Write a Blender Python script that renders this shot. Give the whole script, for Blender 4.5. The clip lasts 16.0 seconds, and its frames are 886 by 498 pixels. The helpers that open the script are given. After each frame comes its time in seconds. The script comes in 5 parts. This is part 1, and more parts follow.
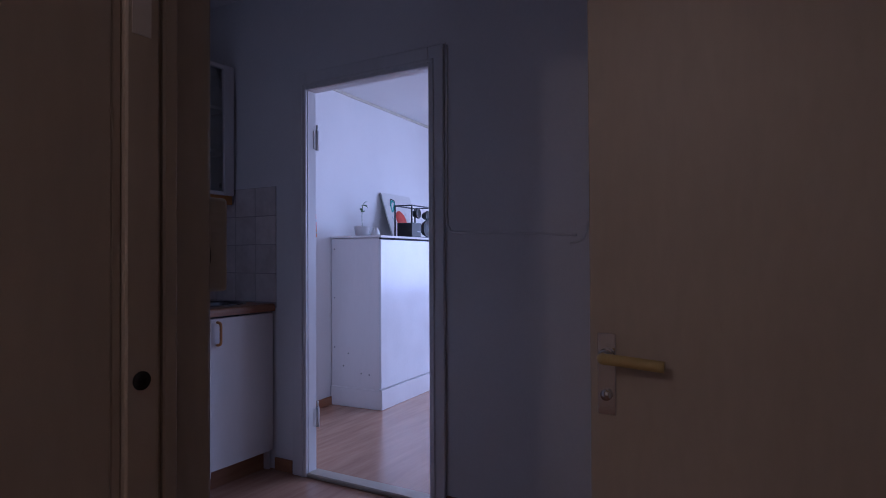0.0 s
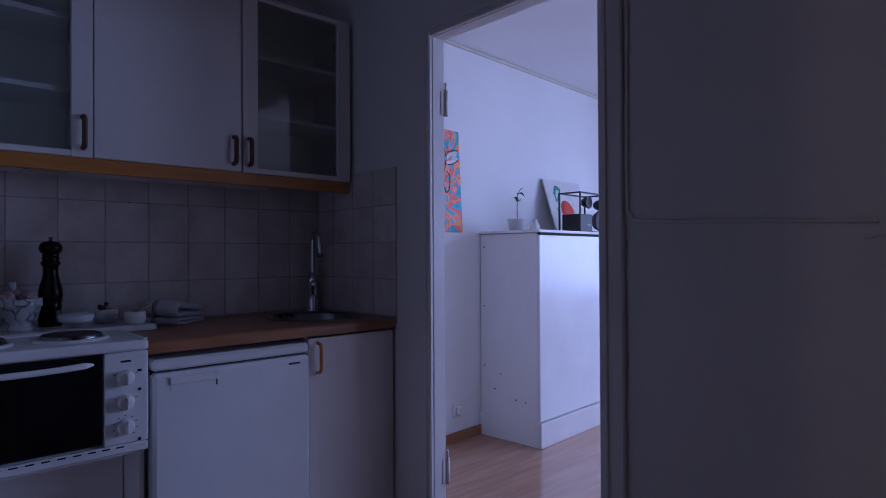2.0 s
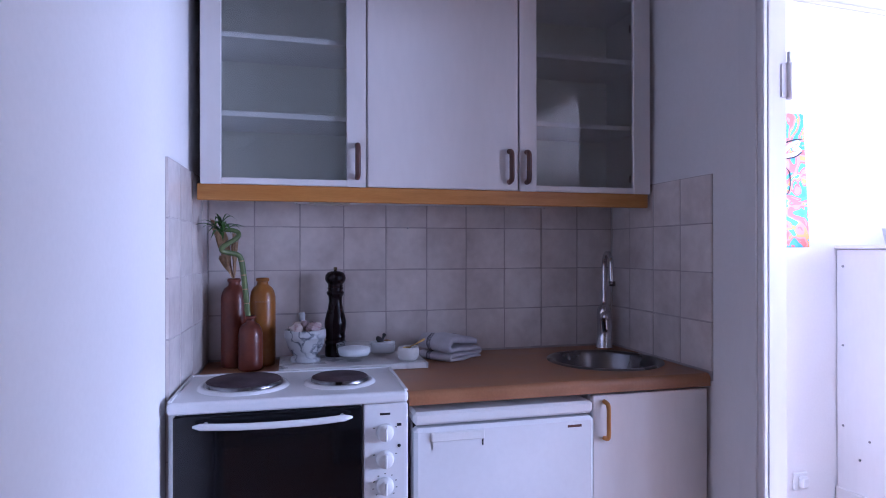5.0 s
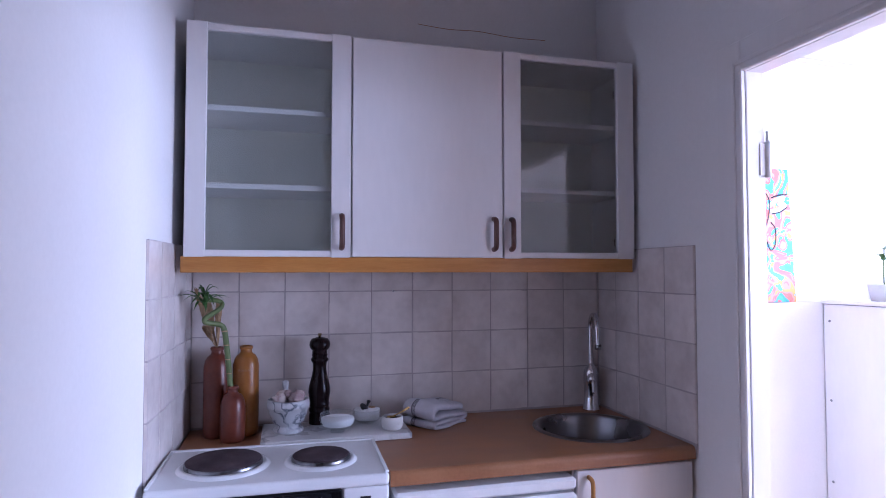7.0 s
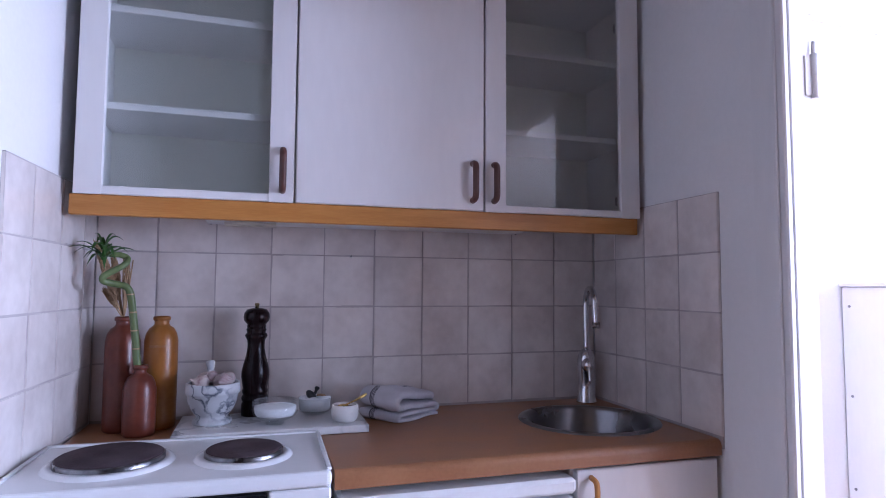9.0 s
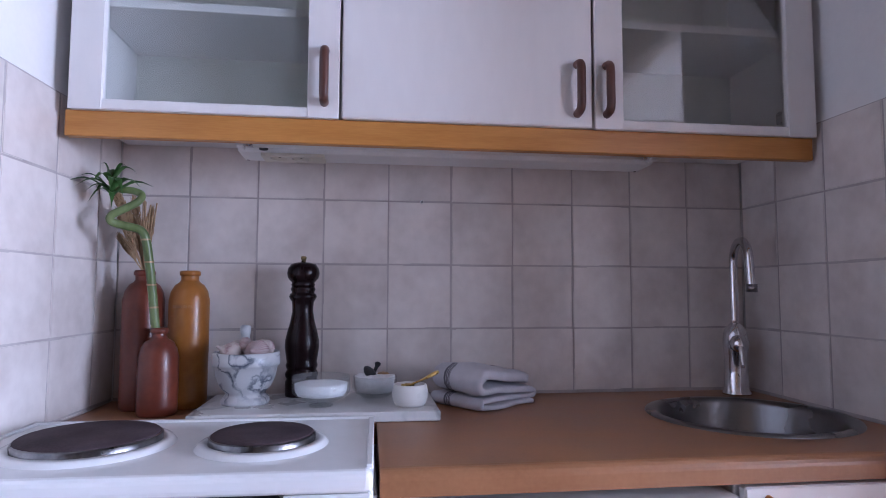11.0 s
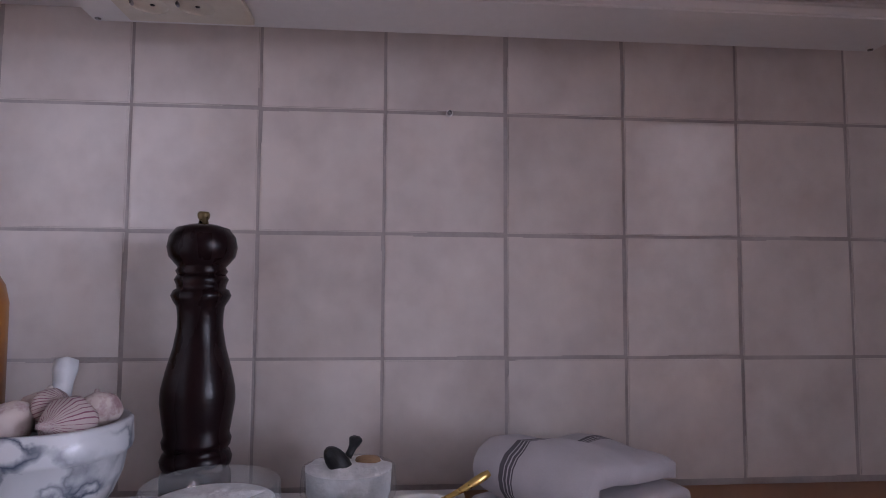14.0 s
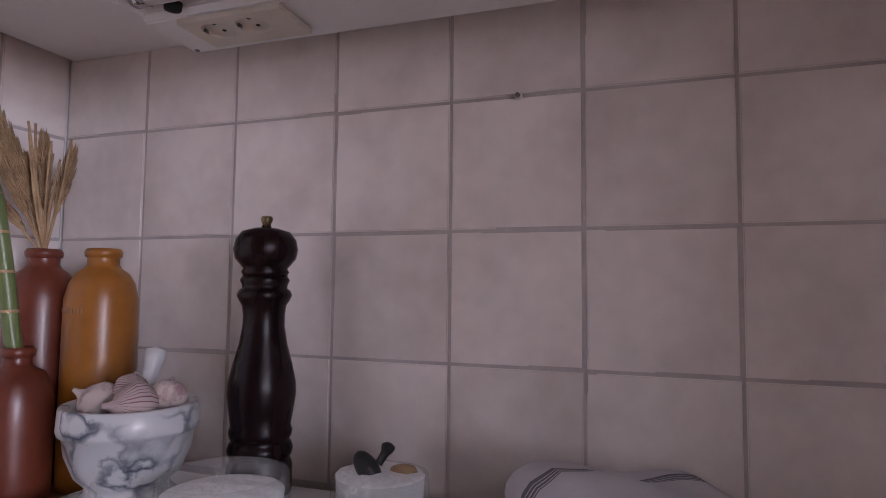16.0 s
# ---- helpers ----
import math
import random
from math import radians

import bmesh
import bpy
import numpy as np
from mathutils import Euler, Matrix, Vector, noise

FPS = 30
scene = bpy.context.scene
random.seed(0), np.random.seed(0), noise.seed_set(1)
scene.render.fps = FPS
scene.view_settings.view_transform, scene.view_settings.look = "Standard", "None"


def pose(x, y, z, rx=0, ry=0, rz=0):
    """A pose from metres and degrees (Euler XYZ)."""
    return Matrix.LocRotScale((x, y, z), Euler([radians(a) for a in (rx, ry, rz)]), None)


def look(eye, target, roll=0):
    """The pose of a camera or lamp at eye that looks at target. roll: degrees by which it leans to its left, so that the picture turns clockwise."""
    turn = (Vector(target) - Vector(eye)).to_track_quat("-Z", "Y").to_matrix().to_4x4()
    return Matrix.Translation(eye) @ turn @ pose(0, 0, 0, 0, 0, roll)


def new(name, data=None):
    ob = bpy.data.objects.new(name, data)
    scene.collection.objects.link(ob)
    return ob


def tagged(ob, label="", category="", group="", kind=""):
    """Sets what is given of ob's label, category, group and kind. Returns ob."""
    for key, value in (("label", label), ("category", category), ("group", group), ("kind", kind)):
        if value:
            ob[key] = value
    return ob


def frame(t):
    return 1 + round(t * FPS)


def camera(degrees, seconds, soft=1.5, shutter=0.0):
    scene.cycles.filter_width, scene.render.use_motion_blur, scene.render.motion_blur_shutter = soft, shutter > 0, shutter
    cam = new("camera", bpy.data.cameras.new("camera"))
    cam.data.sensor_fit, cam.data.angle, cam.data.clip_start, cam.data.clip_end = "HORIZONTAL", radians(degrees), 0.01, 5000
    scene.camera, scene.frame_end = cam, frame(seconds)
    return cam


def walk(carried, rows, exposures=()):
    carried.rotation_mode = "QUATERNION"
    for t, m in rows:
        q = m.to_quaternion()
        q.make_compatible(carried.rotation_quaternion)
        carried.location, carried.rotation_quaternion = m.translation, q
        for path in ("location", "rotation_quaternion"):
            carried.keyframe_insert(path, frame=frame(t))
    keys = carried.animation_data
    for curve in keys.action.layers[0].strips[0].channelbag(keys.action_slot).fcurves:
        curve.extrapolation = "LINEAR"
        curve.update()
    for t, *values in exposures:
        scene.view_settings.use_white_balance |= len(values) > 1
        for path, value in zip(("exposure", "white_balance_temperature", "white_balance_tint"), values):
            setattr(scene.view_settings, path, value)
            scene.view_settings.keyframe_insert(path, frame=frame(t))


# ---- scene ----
cam = camera(72.9, 16.0, soft=0.95)
PATH = [
    (0, (2.927, -0.744, 1.099), (1.917, 0.982, 1.127), -0.3),
    (0.5, (2.785, -0.524, 1.105), (1.686, 1.146, 1.127), -0.4),
    (1, (2.662, -0.338, 1.098), (1.489, 1.282, 1.12), -0.3),
    (1.5, (2.568, -0.138, 1.114), (1.282, 1.394, 1.138), -0.4),
    (2, (2.491, -0.004, 1.117), (1.033, 1.365, 1.137), -0.3),
    (2.5, (2.379, 0.113, 1.11), (0.794, 1.333, 1.123), 0.0),
    (3, (2.311, 0.192, 1.114), (0.638, 1.288, 1.124), 0.2),
    (3.5, (2.244, 0.246, 1.124), (0.454, 1.139, 1.141), 0.1),
    (4, (2.203, 0.271, 1.124), (0.311, 0.917, 1.154), -0.1),
    (4.2, (2.181, 0.264, 1.138), (0.264, 0.834, 1.161), 0.1),
    (6.3, (2.159, 0.302, 1.37), (0.213, 0.765, 1.378), -0.1),
    (6.5, (2.163, 0.308, 1.374), (0.218, 0.772, 1.399), -0.0),
    (7, (2.177, 0.302, 1.396), (0.244, 0.812, 1.47), 0.0),
    (7.5, (2.167, 0.314, 1.368), (0.25, 0.874, 1.479), 0.1),
    (8, (2.063, 0.366, 1.307), (0.154, 0.95, 1.432), 0.0),
    (8.5, (1.929, 0.395, 1.268), (0.023, 0.988, 1.392), 0.0),
    (8.7, (1.883, 0.406, 1.253), (-0.022, 1.0, 1.379), 0.2),
    (11, (1.434, 0.556, 1.11), (-0.545, 0.81, 1.249), 0.2),
    (11.5, (1.324, 0.494, 1.101), (-0.664, 0.675, 1.228), 0.1),
    (12, (1.22, 0.462, 1.069), (-0.768, 0.635, 1.209), 0.2),
    (12.5, (1.086, 0.476, 1.084), (-0.897, 0.704, 1.209), 0.2),
    (13, (0.948, 0.505, 1.095), (-1.027, 0.794, 1.208), 0.2),
    (13.5, (0.835, 0.537, 1.101), (-1.142, 0.811, 1.237), 0.1),
    (14, (0.736, 0.62, 1.105), (-1.253, 0.785, 1.237), 0.3),
    (14.5, (0.691, 0.735, 1.124), (-1.303, 0.635, 1.231), 0.4),
    (15, (0.664, 0.819, 1.144), (-1.269, 0.319, 1.256), 0.4),
    (15.5, (0.665, 0.84, 1.141), (-1.229, 0.206, 1.254), 0.5),
    (16, (0.657, 0.824, 1.105), (-1.231, 0.179, 1.239), 0.6),
]
EXPOSURE = [(0.0, -2.1, 4750, 34), (1.5, -2.42, 4550, 36), (2.5, -2.0, 4750, 37), (3.5, -1.02, 4550, 38), (4.2, -0.2, 4750, 34), (7.0, 0.32, 5200, 32), (11.0, 0.62, 5450, 25), (13.0, 0.52, 5750, 28), (16.0, 0.30, 6550, 32)]
walk(cam, [(t, look(eye, target, roll)) for t, eye, target, roll in PATH], EXPOSURE)

# ---- world and large lights ----
world = bpy.data.worlds.new("sky")
scene.world = world
world.use_nodes = True
_wn = world.node_tree
_sky = _wn.nodes.new("ShaderNodeTexSky")
_sky.sky_type, _sky.sun_disc = "NISHITA", False
_sky.sun_elevation, _sky.sun_rotation = radians(35), radians(250)
_wn.links.new(_sky.outputs[0], _wn.nodes["Background"].inputs[0])
_wn.nodes["Background"].inputs[1].default_value = 0.12


def area_lamp(name, where, target, sx, sy, power, colour):
    lamp = bpy.data.lights.new(name, "AREA")
    lamp.shape, lamp.size, lamp.size_y, lamp.energy, lamp.color = "RECTANGLE", sx, sy, power, colour
    ob = new(name, lamp)
    ob.matrix_world = look(where, target)
    return ob


DAY = (0.80, 0.89, 1.0)
area_lamp("window_light_1", (2.60, 5.58, 1.45), (2.60, 0, -0.35), 2.7, 1.5, 335, DAY)
area_lamp("window_light_2", (5.50, 5.58, 1.45), (5.10, 0, -0.35), 1.5, 1.5, 75, DAY)
# unseen bulb, added to give the warm light on jamb and door
_hall = bpy.data.lights.new("added_hall_bulb", "POINT")
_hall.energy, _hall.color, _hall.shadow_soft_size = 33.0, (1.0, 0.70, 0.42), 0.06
new("added_hall_bulb", _hall).location = (2.33, -2.35, 2.2)


# ---- materials ----
def material(name):
    m = bpy.data.materials.new(name)
    m.use_nodes = True
    return m, m.node_tree.nodes, m.node_tree.links, m.node_tree.nodes["Principled BSDF"]


def surface(name, a, b, rough=0.5, metal=0.0, scale=8.0, stretch=(1, 1, 1), fine=60.0, bump=0.05, rough_var=0.1, piece=0.0, coat=0.0, ior=1.45, spread=(0.35, 0.65)):
    """A surface that varies between two colours at two scales, with fine relief."""
    m, n, l, p = material(name)
    tc = n.new("ShaderNodeTexCoord")
    mp = n.new("ShaderNodeMapping")
    mp.inputs["Scale"].default_value = stretch
    l.new(tc.outputs["Object"], mp.inputs[0])
    n1, n2 = n.new("ShaderNodeTexNoise"), n.new("ShaderNodeTexNoise")
    n1.inputs["Scale"].default_value, n1.inputs["Detail"].default_value = scale, 5
    n2.inputs["Scale"].default_value, n2.inputs["Detail"].default_value = fine, 3
    vec = mp.outputs[0]
    info = n.new("ShaderNodeObjectInfo")
    if piece:
        add = n.new("ShaderNodeVectorMath")
        add.operation = "MULTIPLY_ADD"
        comb = n.new("ShaderNodeCombineXYZ")
        for k in range(3):
            l.new(info.outputs["Random"], comb.inputs[k])
        add.inputs[1].default_value = (37, 53, 71)
        l.new(comb.outputs[0], add.inputs[0])
        l.new(mp.outputs[0], add.inputs[2])
        vec = add.outputs[0]
    l.new(vec, n1.inputs["Vector"]), l.new(vec, n2.inputs["Vector"])
    mix = n.new("ShaderNodeMath")
    mix.operation = "MULTIPLY_ADD"
    mix.inputs[1].default_value = 0.25
    l.new(n2.outputs[0], mix.inputs[0])
    sc = n.new("ShaderNodeMath")
    sc.operation = "MULTIPLY"
    sc.inputs[1].default_value = 0.75
    l.new(n1.outputs[0], sc.inputs[0]), l.new(sc.outputs[0], mix.inputs[2])
    ramp = n.new("ShaderNodeValToRGB")
    ramp.color_ramp.elements[0].position, ramp.color_ramp.elements[1].position = spread
    ramp.color_ramp.elements[0].color, ramp.color_ramp.elements[1].color = (*a, 1), (*b, 1)
    l.new(mix.outputs[0], ramp.inputs[0])
    col = ramp.outputs[0]
    if piece:
        hsv = n.new("ShaderNodeHueSaturation")
        mr = n.new("ShaderNodeMapRange")
        mr.inputs["To Min"].default_value, mr.inputs["To Max"].default_value = 1 - piece, 1 + piece
        l.new(info.outputs["Random"], mr.inputs["Value"])
        l.new(mr.outputs[0], hsv.inputs["Value"]), l.new(col, hsv.inputs["Color"])
        col = hsv.outputs[0]
    l.new(col, p.inputs["Base Color"])
    rr = n.new("ShaderNodeMapRange")
    rr.inputs["To Min"].default_value, rr.inputs["To Max"].default_value = max(0.02, rough - rough_var), min(1, rough + rough_var)
    l.new(n1.outputs[0], rr.inputs["Value"]), l.new(rr.outputs[0], p.inputs["Roughness"])
    p.inputs["Metallic"].default_value, p.inputs["IOR"].default_value = metal, ior
    p.inputs["Coat Weight"].default_value, p.inputs["Coat Roughness"].default_value = coat, 0.12
    if bump:
        bn = n.new("ShaderNodeBump")
        bn.inputs["Strength"].default_value, bn.inputs["Distance"].default_value = bump, 0.004
        l.new(mix.outputs[0], bn.inputs["Height"]), l.new(bn.outputs[0], p.inputs["Normal"])
    return m


def veined(name, ground, vein, scale, rough, width=0.06, warp=0.9):
    """Marble: dark branching veins in a pale ground."""
    m = surface(name, [c * 0.9 for c in ground], ground, rough, scale=6, bump=0.01)
    n, l, p = m.node_tree.nodes, m.node_tree.links, m.node_tree.nodes["Principled BSDF"]
    base = p.inputs["Base Color"].links[0].from_socket
    tc, nz, ad, mu = n.new("ShaderNodeTexCoord"), n.new("ShaderNodeTexNoise"), n.new("ShaderNodeVectorMath"), n.new("ShaderNodeVectorMath")
    nz.inputs["Scale"].default_value, nz.inputs["Detail"].default_value = scale * 0.8, 6
    l.new(tc.outputs["Object"], nz.inputs["Vector"])
    mu.operation = "SCALE"
    mu.inputs["Scale"].default_value = warp / scale
    l.new(nz.outputs["Color"], mu.inputs[0])
    l.new(tc.outputs["Object"], ad.inputs[0]), l.new(mu.outputs[0], ad.inputs[1])
    n3 = n.new("ShaderNodeTexNoise")
    n3.inputs["Scale"].default_value, n3.inputs["Detail"].default_value = scale, 2
    l.new(ad.outputs[0], n3.inputs["Vector"])
    su, ab = n.new("ShaderNodeMath"), n.new("ShaderNodeMath")
    su.operation, ab.operation = "SUBTRACT", "ABSOLUTE"
    su.inputs[1].default_value = 0.5
    l.new(n3.outputs[0], su.inputs[0]), l.new(su.outputs[0], ab.inputs[0])
    rp = n.new("ShaderNodeMapRange")
    rp.inputs["From Max"].default_value, rp.inputs["To Min"].default_value, rp.inputs["To Max"].default_value = width, 1.0, 0.0
    l.new(ab.outputs[0], rp.inputs["Value"])
    n4 = n.new("ShaderNodeTexNoise")
    n4.inputs["Scale"].default_value = scale * 0.6
    l.new(tc.outputs["Object"], n4.inputs["Vector"])
    r4 = n.new("ShaderNodeMapRange")
    r4.inputs["From Min"].default_value, r4.inputs["From Max"].default_value = 0.52, 0.64
    l.new(n4.outputs[0], r4.inputs["Value"])
    mm = n.new("ShaderNodeMath")
    mm.operation = "MULTIPLY"
    l.new(rp.outputs[0], mm.inputs[0]), l.new(r4.outputs[0], mm.inputs[1])
    mix = n.new("ShaderNodeMixRGB")
    mix.inputs[2].default_value = (*vein, 1)
    l.new(mm.outputs[0], mix.inputs[0]), l.new(base, mix.inputs[1]), l.new(mix.outputs[0], p.inputs["Base Color"])
    return m


def glassy(name, colour=(1, 1, 1), rough=0.0, ior=1.45):
    m, n, l, p = material(name)
    n.remove(p)
    clear, gloss, mix, fres = n.new("ShaderNodeBsdfTransparent"), n.new("ShaderNodeBsdfGlossy"), n.new("ShaderNodeMixShader"), n.new("ShaderNodeFresnel")
    clear.inputs[0].default_value = (*colour, 1)
    gloss.inputs["Roughness"].default_value, fres.inputs["IOR"].default_value = rough, ior
    l.new(fres.outputs[0], mix.inputs[0]), l.new(clear.outputs[0], mix.inputs[1]), l.new(gloss.outputs[0], mix.inputs[2])
    l.new(mix.outputs[0], n["Material Output"].inputs[0])
    return m


def striped(name, ground, stripe, axis, lines, weave=900.0):
    """Cloth with narrow woven stripes at the given places along one axis (object space)."""
    m = surface(name, [c * 0.88 for c in ground], ground, 0.9, scale=30, fine=700, bump=0.35)
    n, l, p = m.node_tree.nodes, m.node_tree.links, m.node_tree.nodes["Principled BSDF"]
    base = p.inputs["Base Color"].links[0].from_socket
    tc, sep = n.new("ShaderNodeTexCoord"), n.new("ShaderNodeSeparateXYZ")
    l.new(tc.outputs["UV"], sep.inputs[0])
    total = None
    for centre, half in lines:
        cmp = n.new("ShaderNodeMath")
        cmp.operation = "COMPARE"
        cmp.inputs[1].default_value, cmp.inputs[2].default_value = centre, half
        l.new(sep.outputs[axis], cmp.inputs[0])
        if total is None:
            total = cmp.outputs[0]
        else:
            mx = n.new("ShaderNodeMath")
            mx.operation = "MAXIMUM"
            l.new(total, mx.inputs[0]), l.new(cmp.outputs[0], mx.inputs[1])
            total = mx.outputs[0]
    mix = n.new("ShaderNodeMixRGB")
    mix.inputs[2].default_value = (*stripe, 1)
    l.new(total, mix.inputs[0]), l.new(base, mix.inputs[1]), l.new(mix.outputs[0], p.inputs["Base Color"])
    return m


PLASTER = surface("painted_plaster", (0.74, 0.73, 0.72), (0.80, 0.79, 0.78), 0.6, scale=1.6, fine=90, bump=0.12)
# darker grey given to an unseen wall to cut bounced light
BOUNCE_GREY = surface("bounce_cutting_grey", (0.33, 0.31, 0.29), (0.38, 0.36, 0.335), 0.7, scale=1.6, fine=90, bump=0.12)
CEILING = surface("ceiling_paint", (0.76, 0.76, 0.75), (0.82, 0.82, 0.81), 0.8, scale=1.2, fine=120, bump=0.1)
FRAME_PAINT = surface("gloss_frame_paint", (0.72, 0.71, 0.70), (0.80, 0.79, 0.78), 0.32, scale=3, stretch=(1, 1, 0.2), fine=40, bump=0.06)
OLD_PAINT = surface("aged_cream_paint", (0.46, 0.41, 0.33), (0.56, 0.50, 0.41), 0.42, scale=2, stretch=(1, 1, 0.25), fine=45, bump=0.08)
TILE = surface("glazed_tile", (0.590, 0.530, 0.500), (0.765, 0.708, 0.672), 0.115, scale=8, fine=38, bump=0.06, rough_var=0.06, piece=0.035, spread=(0.32, 0.64))
GROUT = surface("grout", (0.37, 0.33, 0.32), (0.50, 0.455, 0.44), 0.9, scale=12, fine=200, bump=0.3)
CABINET = surface("white_cabinet_foil", (0.72, 0.70, 0.69), (0.78, 0.76, 0.75), 0.38, scale=3, stretch=(1, 1, 0.3), fine=50, bump=0.02)
INSIDE = surface("cabinet_inside", (0.70, 0.71, 0.62), (0.78, 0.79, 0.70), 0.6, scale=4, fine=70, bump=0.04)
BEECH = surface("orange_beech", (0.42, 0.17, 0.035), (0.56, 0.26, 0.065), 0.38, scale=5, stretch=(3, 0.6, 6), fine=55, bump=0.04)
COUNTER = surface("beech_laminate_worktop", (0.255, 0.112, 0.050), (0.345, 0.162, 0.075), 0.36, scale=6, stretch=(2.2, 1, 1), fine=130, bump=0.03)
PLINTH = surface("brown_plinth_wood", (0.26, 0.11, 0.05), (0.36, 0.17, 0.08), 0.5, scale=5, stretch=(1, 0.3, 4), fine=70)
FLOOR = surface("beech_floor_laminate", (0.36, 0.20, 0.13), (0.48, 0.29, 0.19), 0.22, scale=3.5, stretch=(7, 0.7, 1), fine=40, bump=0.03, rough_var=0.06)
ENAMEL = surface("white_enamel", (0.74, 0.75, 0.76), (0.80, 0.81, 0.82), 0.22, scale=4, fine=60, bump=0.015)
PLASTIC = surface("white_plastic", (0.70, 0.70, 0.69), (0.77, 0.77, 0.76), 0.4, scale=6, fine=100, bump=0.02)
OLD_PLASTIC = surface("yellowed_plastic", (0.56, 0.52, 0.43), (0.64, 0.60, 0.51), 0.45, scale=9, fine=90, bump=0.04)
YELLOW = surface("pale_yellow_plastic", (0.50, 0.38, 0.13), (0.62, 0.49, 0.20), 0.4, scale=9, fine=90, bump=0.04)
IRON = surface("cast_iron", (0.040, 0.026, 0.030), (0.085, 0.062, 0.068), 0.78, 0.0, scale=14, fine=240, bump=0.25, ior=1.25)
RIM_STEEL = surface("darkened_steel", (0.10, 0.10, 0.105), (0.24, 0.235, 0.24), 0.30, 1.0, scale=30, fine=160, bump=0.05)
DARK_GLASS = surface("oven_glass", (0.004, 0.004, 0.005), (0.008, 0.008, 0.010), 0.06, scale=3, bump=0, rough_var=0.02)
BLACK = surface("black_lacquer", (0.012, 0.012, 0.013), (0.022, 0.022, 0.024), 0.45, scale=9, fine=120, bump=0.05)
# near-black; also stands in for the shade inside holes, slots and gaps
GAP = surface("rubber_and_hole_shade", (0.010, 0.010, 0.011), (0.02, 0.02, 0.022), 0.8)
CHROME = surface("chrome", (0.62, 0.62, 0.64), (0.72, 0.72, 0.74), 0.10, 1.0, scale=20, fine=90, bump=0.01, rough_var=0.05)
STEEL = surface("brushed_steel", (0.22, 0.22, 0.225), (0.33, 0.33, 0.335), 0.28, 1.0, scale=40, stretch=(1, 1, 1), fine=180, bump=0.05)
SINK_STEEL = surface("sink_steel", (0.19, 0.19, 0.195), (0.22, 0.22, 0.225), 0.28, 1.0, scale=5, fine=60, bump=0.0, rough_var=0.05)
HANDLE_BROWN = surface("brown_handle_wood", (0.075, 0.028, 0.020), (0.12, 0.048, 0.034), 0.36, scale=20, stretch=(1, 1, 0.25), fine=120)
MARBLE = veined("grey_veined_marble", (0.50, 0.51, 0.52), (0.035, 0.05, 0.08), 11, 0.3, 0.042, 2.2)
MARBLE_BOARD = veined("pale_marble", (0.66, 0.65, 0.64), (0.36, 0.36, 0.37), 6, 0.3, 0.035, 1.4)
MILL = surface("dark_stained_wood", (0.007, 0.003, 0.004), (0.014, 0.006, 0.006), 0.27, scale=14, stretch=(1, 1, 0.2), fine=90, bump=0.02, coat=0.0, ior=1.27)
RED_CLAY = surface("red_stoneware", (0.095, 0.020, 0.011), (0.175, 0.041, 0.020), 0.36, scale=11, fine=70, bump=0.1, coat=0.1)
OCHRE_CLAY = surface("ochre_stoneware", (0.25, 0.088, 0.012), (0.37, 0.145, 0.024), 0.36, scale=9, fine=70, bump=0.1, coat=0.1)
BAMBOO = surface("bamboo_green", (0.080, 0.118, 0.035), (0.165, 0.215, 0.085), 0.35, scale=25, stretch=(1, 1, 0.3), fine=160)
LEAF = surface("leaf_green", (0.030, 0.085, 0.018), (0.075, 0.17, 0.04), 0.4, scale=25, fine=140)
STRAW = surface("dry_grass", (0.28, 0.17, 0.09), (0.48, 0.33, 0.19), 0.8, scale=30, fine=300, bump=0.4)
GARLIC_WHITE = surface("pale_garlic_skin", (0.30, 0.19, 0.195), (0.48, 0.405, 0.37), 0.6, scale=55, fine=260, bump=0.35, spread=(0.38, 0.52))
GARLIC = striped("garlic_skin", (0.44, 0.36, 0.34), (0.20, 0.075, 0.11), 0, [(k / 31 + 0.004 * math.sin(k * 7.0) + 0.015, 0.002 + 0.003 * abs(math.sin(k * 2.3))) for k in range(31)])
SALT = surface("coarse_salt", (0.72, 0.73, 0.74), (0.86, 0.87, 0.88), 0.8, scale=160, fine=700, bump=1.0)
CERAMIC = surface("white_ceramic", (0.66, 0.65, 0.62), (0.74, 0.73, 0.70), 0.3, scale=8, fine=80, bump=0.03)
BRASS = surface("brass", (0.55, 0.38, 0.10), (0.72, 0.52, 0.18), 0.25, 1.0, scale=30, fine=150)
AGED_BRASS = surface("tarnished_brass", (0.16, 0.12, 0.06), (0.26, 0.20, 0.10), 0.3, 1.0, scale=60, fine=200)
PEPPER = surface("ground_pepper", (0.03, 0.018, 0.012), (0.10, 0.06, 0.035), 0.9, scale=120, fine=500, bump=0.8)
LINEN = striped("striped_linen", (0.56, 0.54, 0.57), (0.13, 0.12, 0.14), 1, [(0.590, 0.006), (0.616, 0.011), (0.650, 0.011), (0.690, 0.020)])
GLASS = glassy("clear_glass", (0.97, 0.98, 0.98), 0.05, 1.5)
_g = GLASS.node_tree
_mx, _df, _tr = next(q for q in _g.nodes if q.type == "MIX_SHADER"), _g.nodes.new("ShaderNodeBsdfDiffuse"), _g.nodes.new("ShaderNodeMixShader")
_g.links.remove(_mx.inputs[0].links[0])
_mx.inputs[0].default_value, _tr.inputs[0].default_value = 0.07, 0.06
_df.inputs[0].default_value = (0.8, 0.82, 0.84, 1)
_g.links.new(_mx.outputs[0], _tr.inputs[1]), _g.links.new(_df.outputs[0], _tr.inputs[2]), _g.links.new(_tr.outputs[0], _g.nodes["Material Output"].inputs[0])
PANE = glassy("pane_glass", (0.97, 0.985, 0.975), 0.01, 1.5)
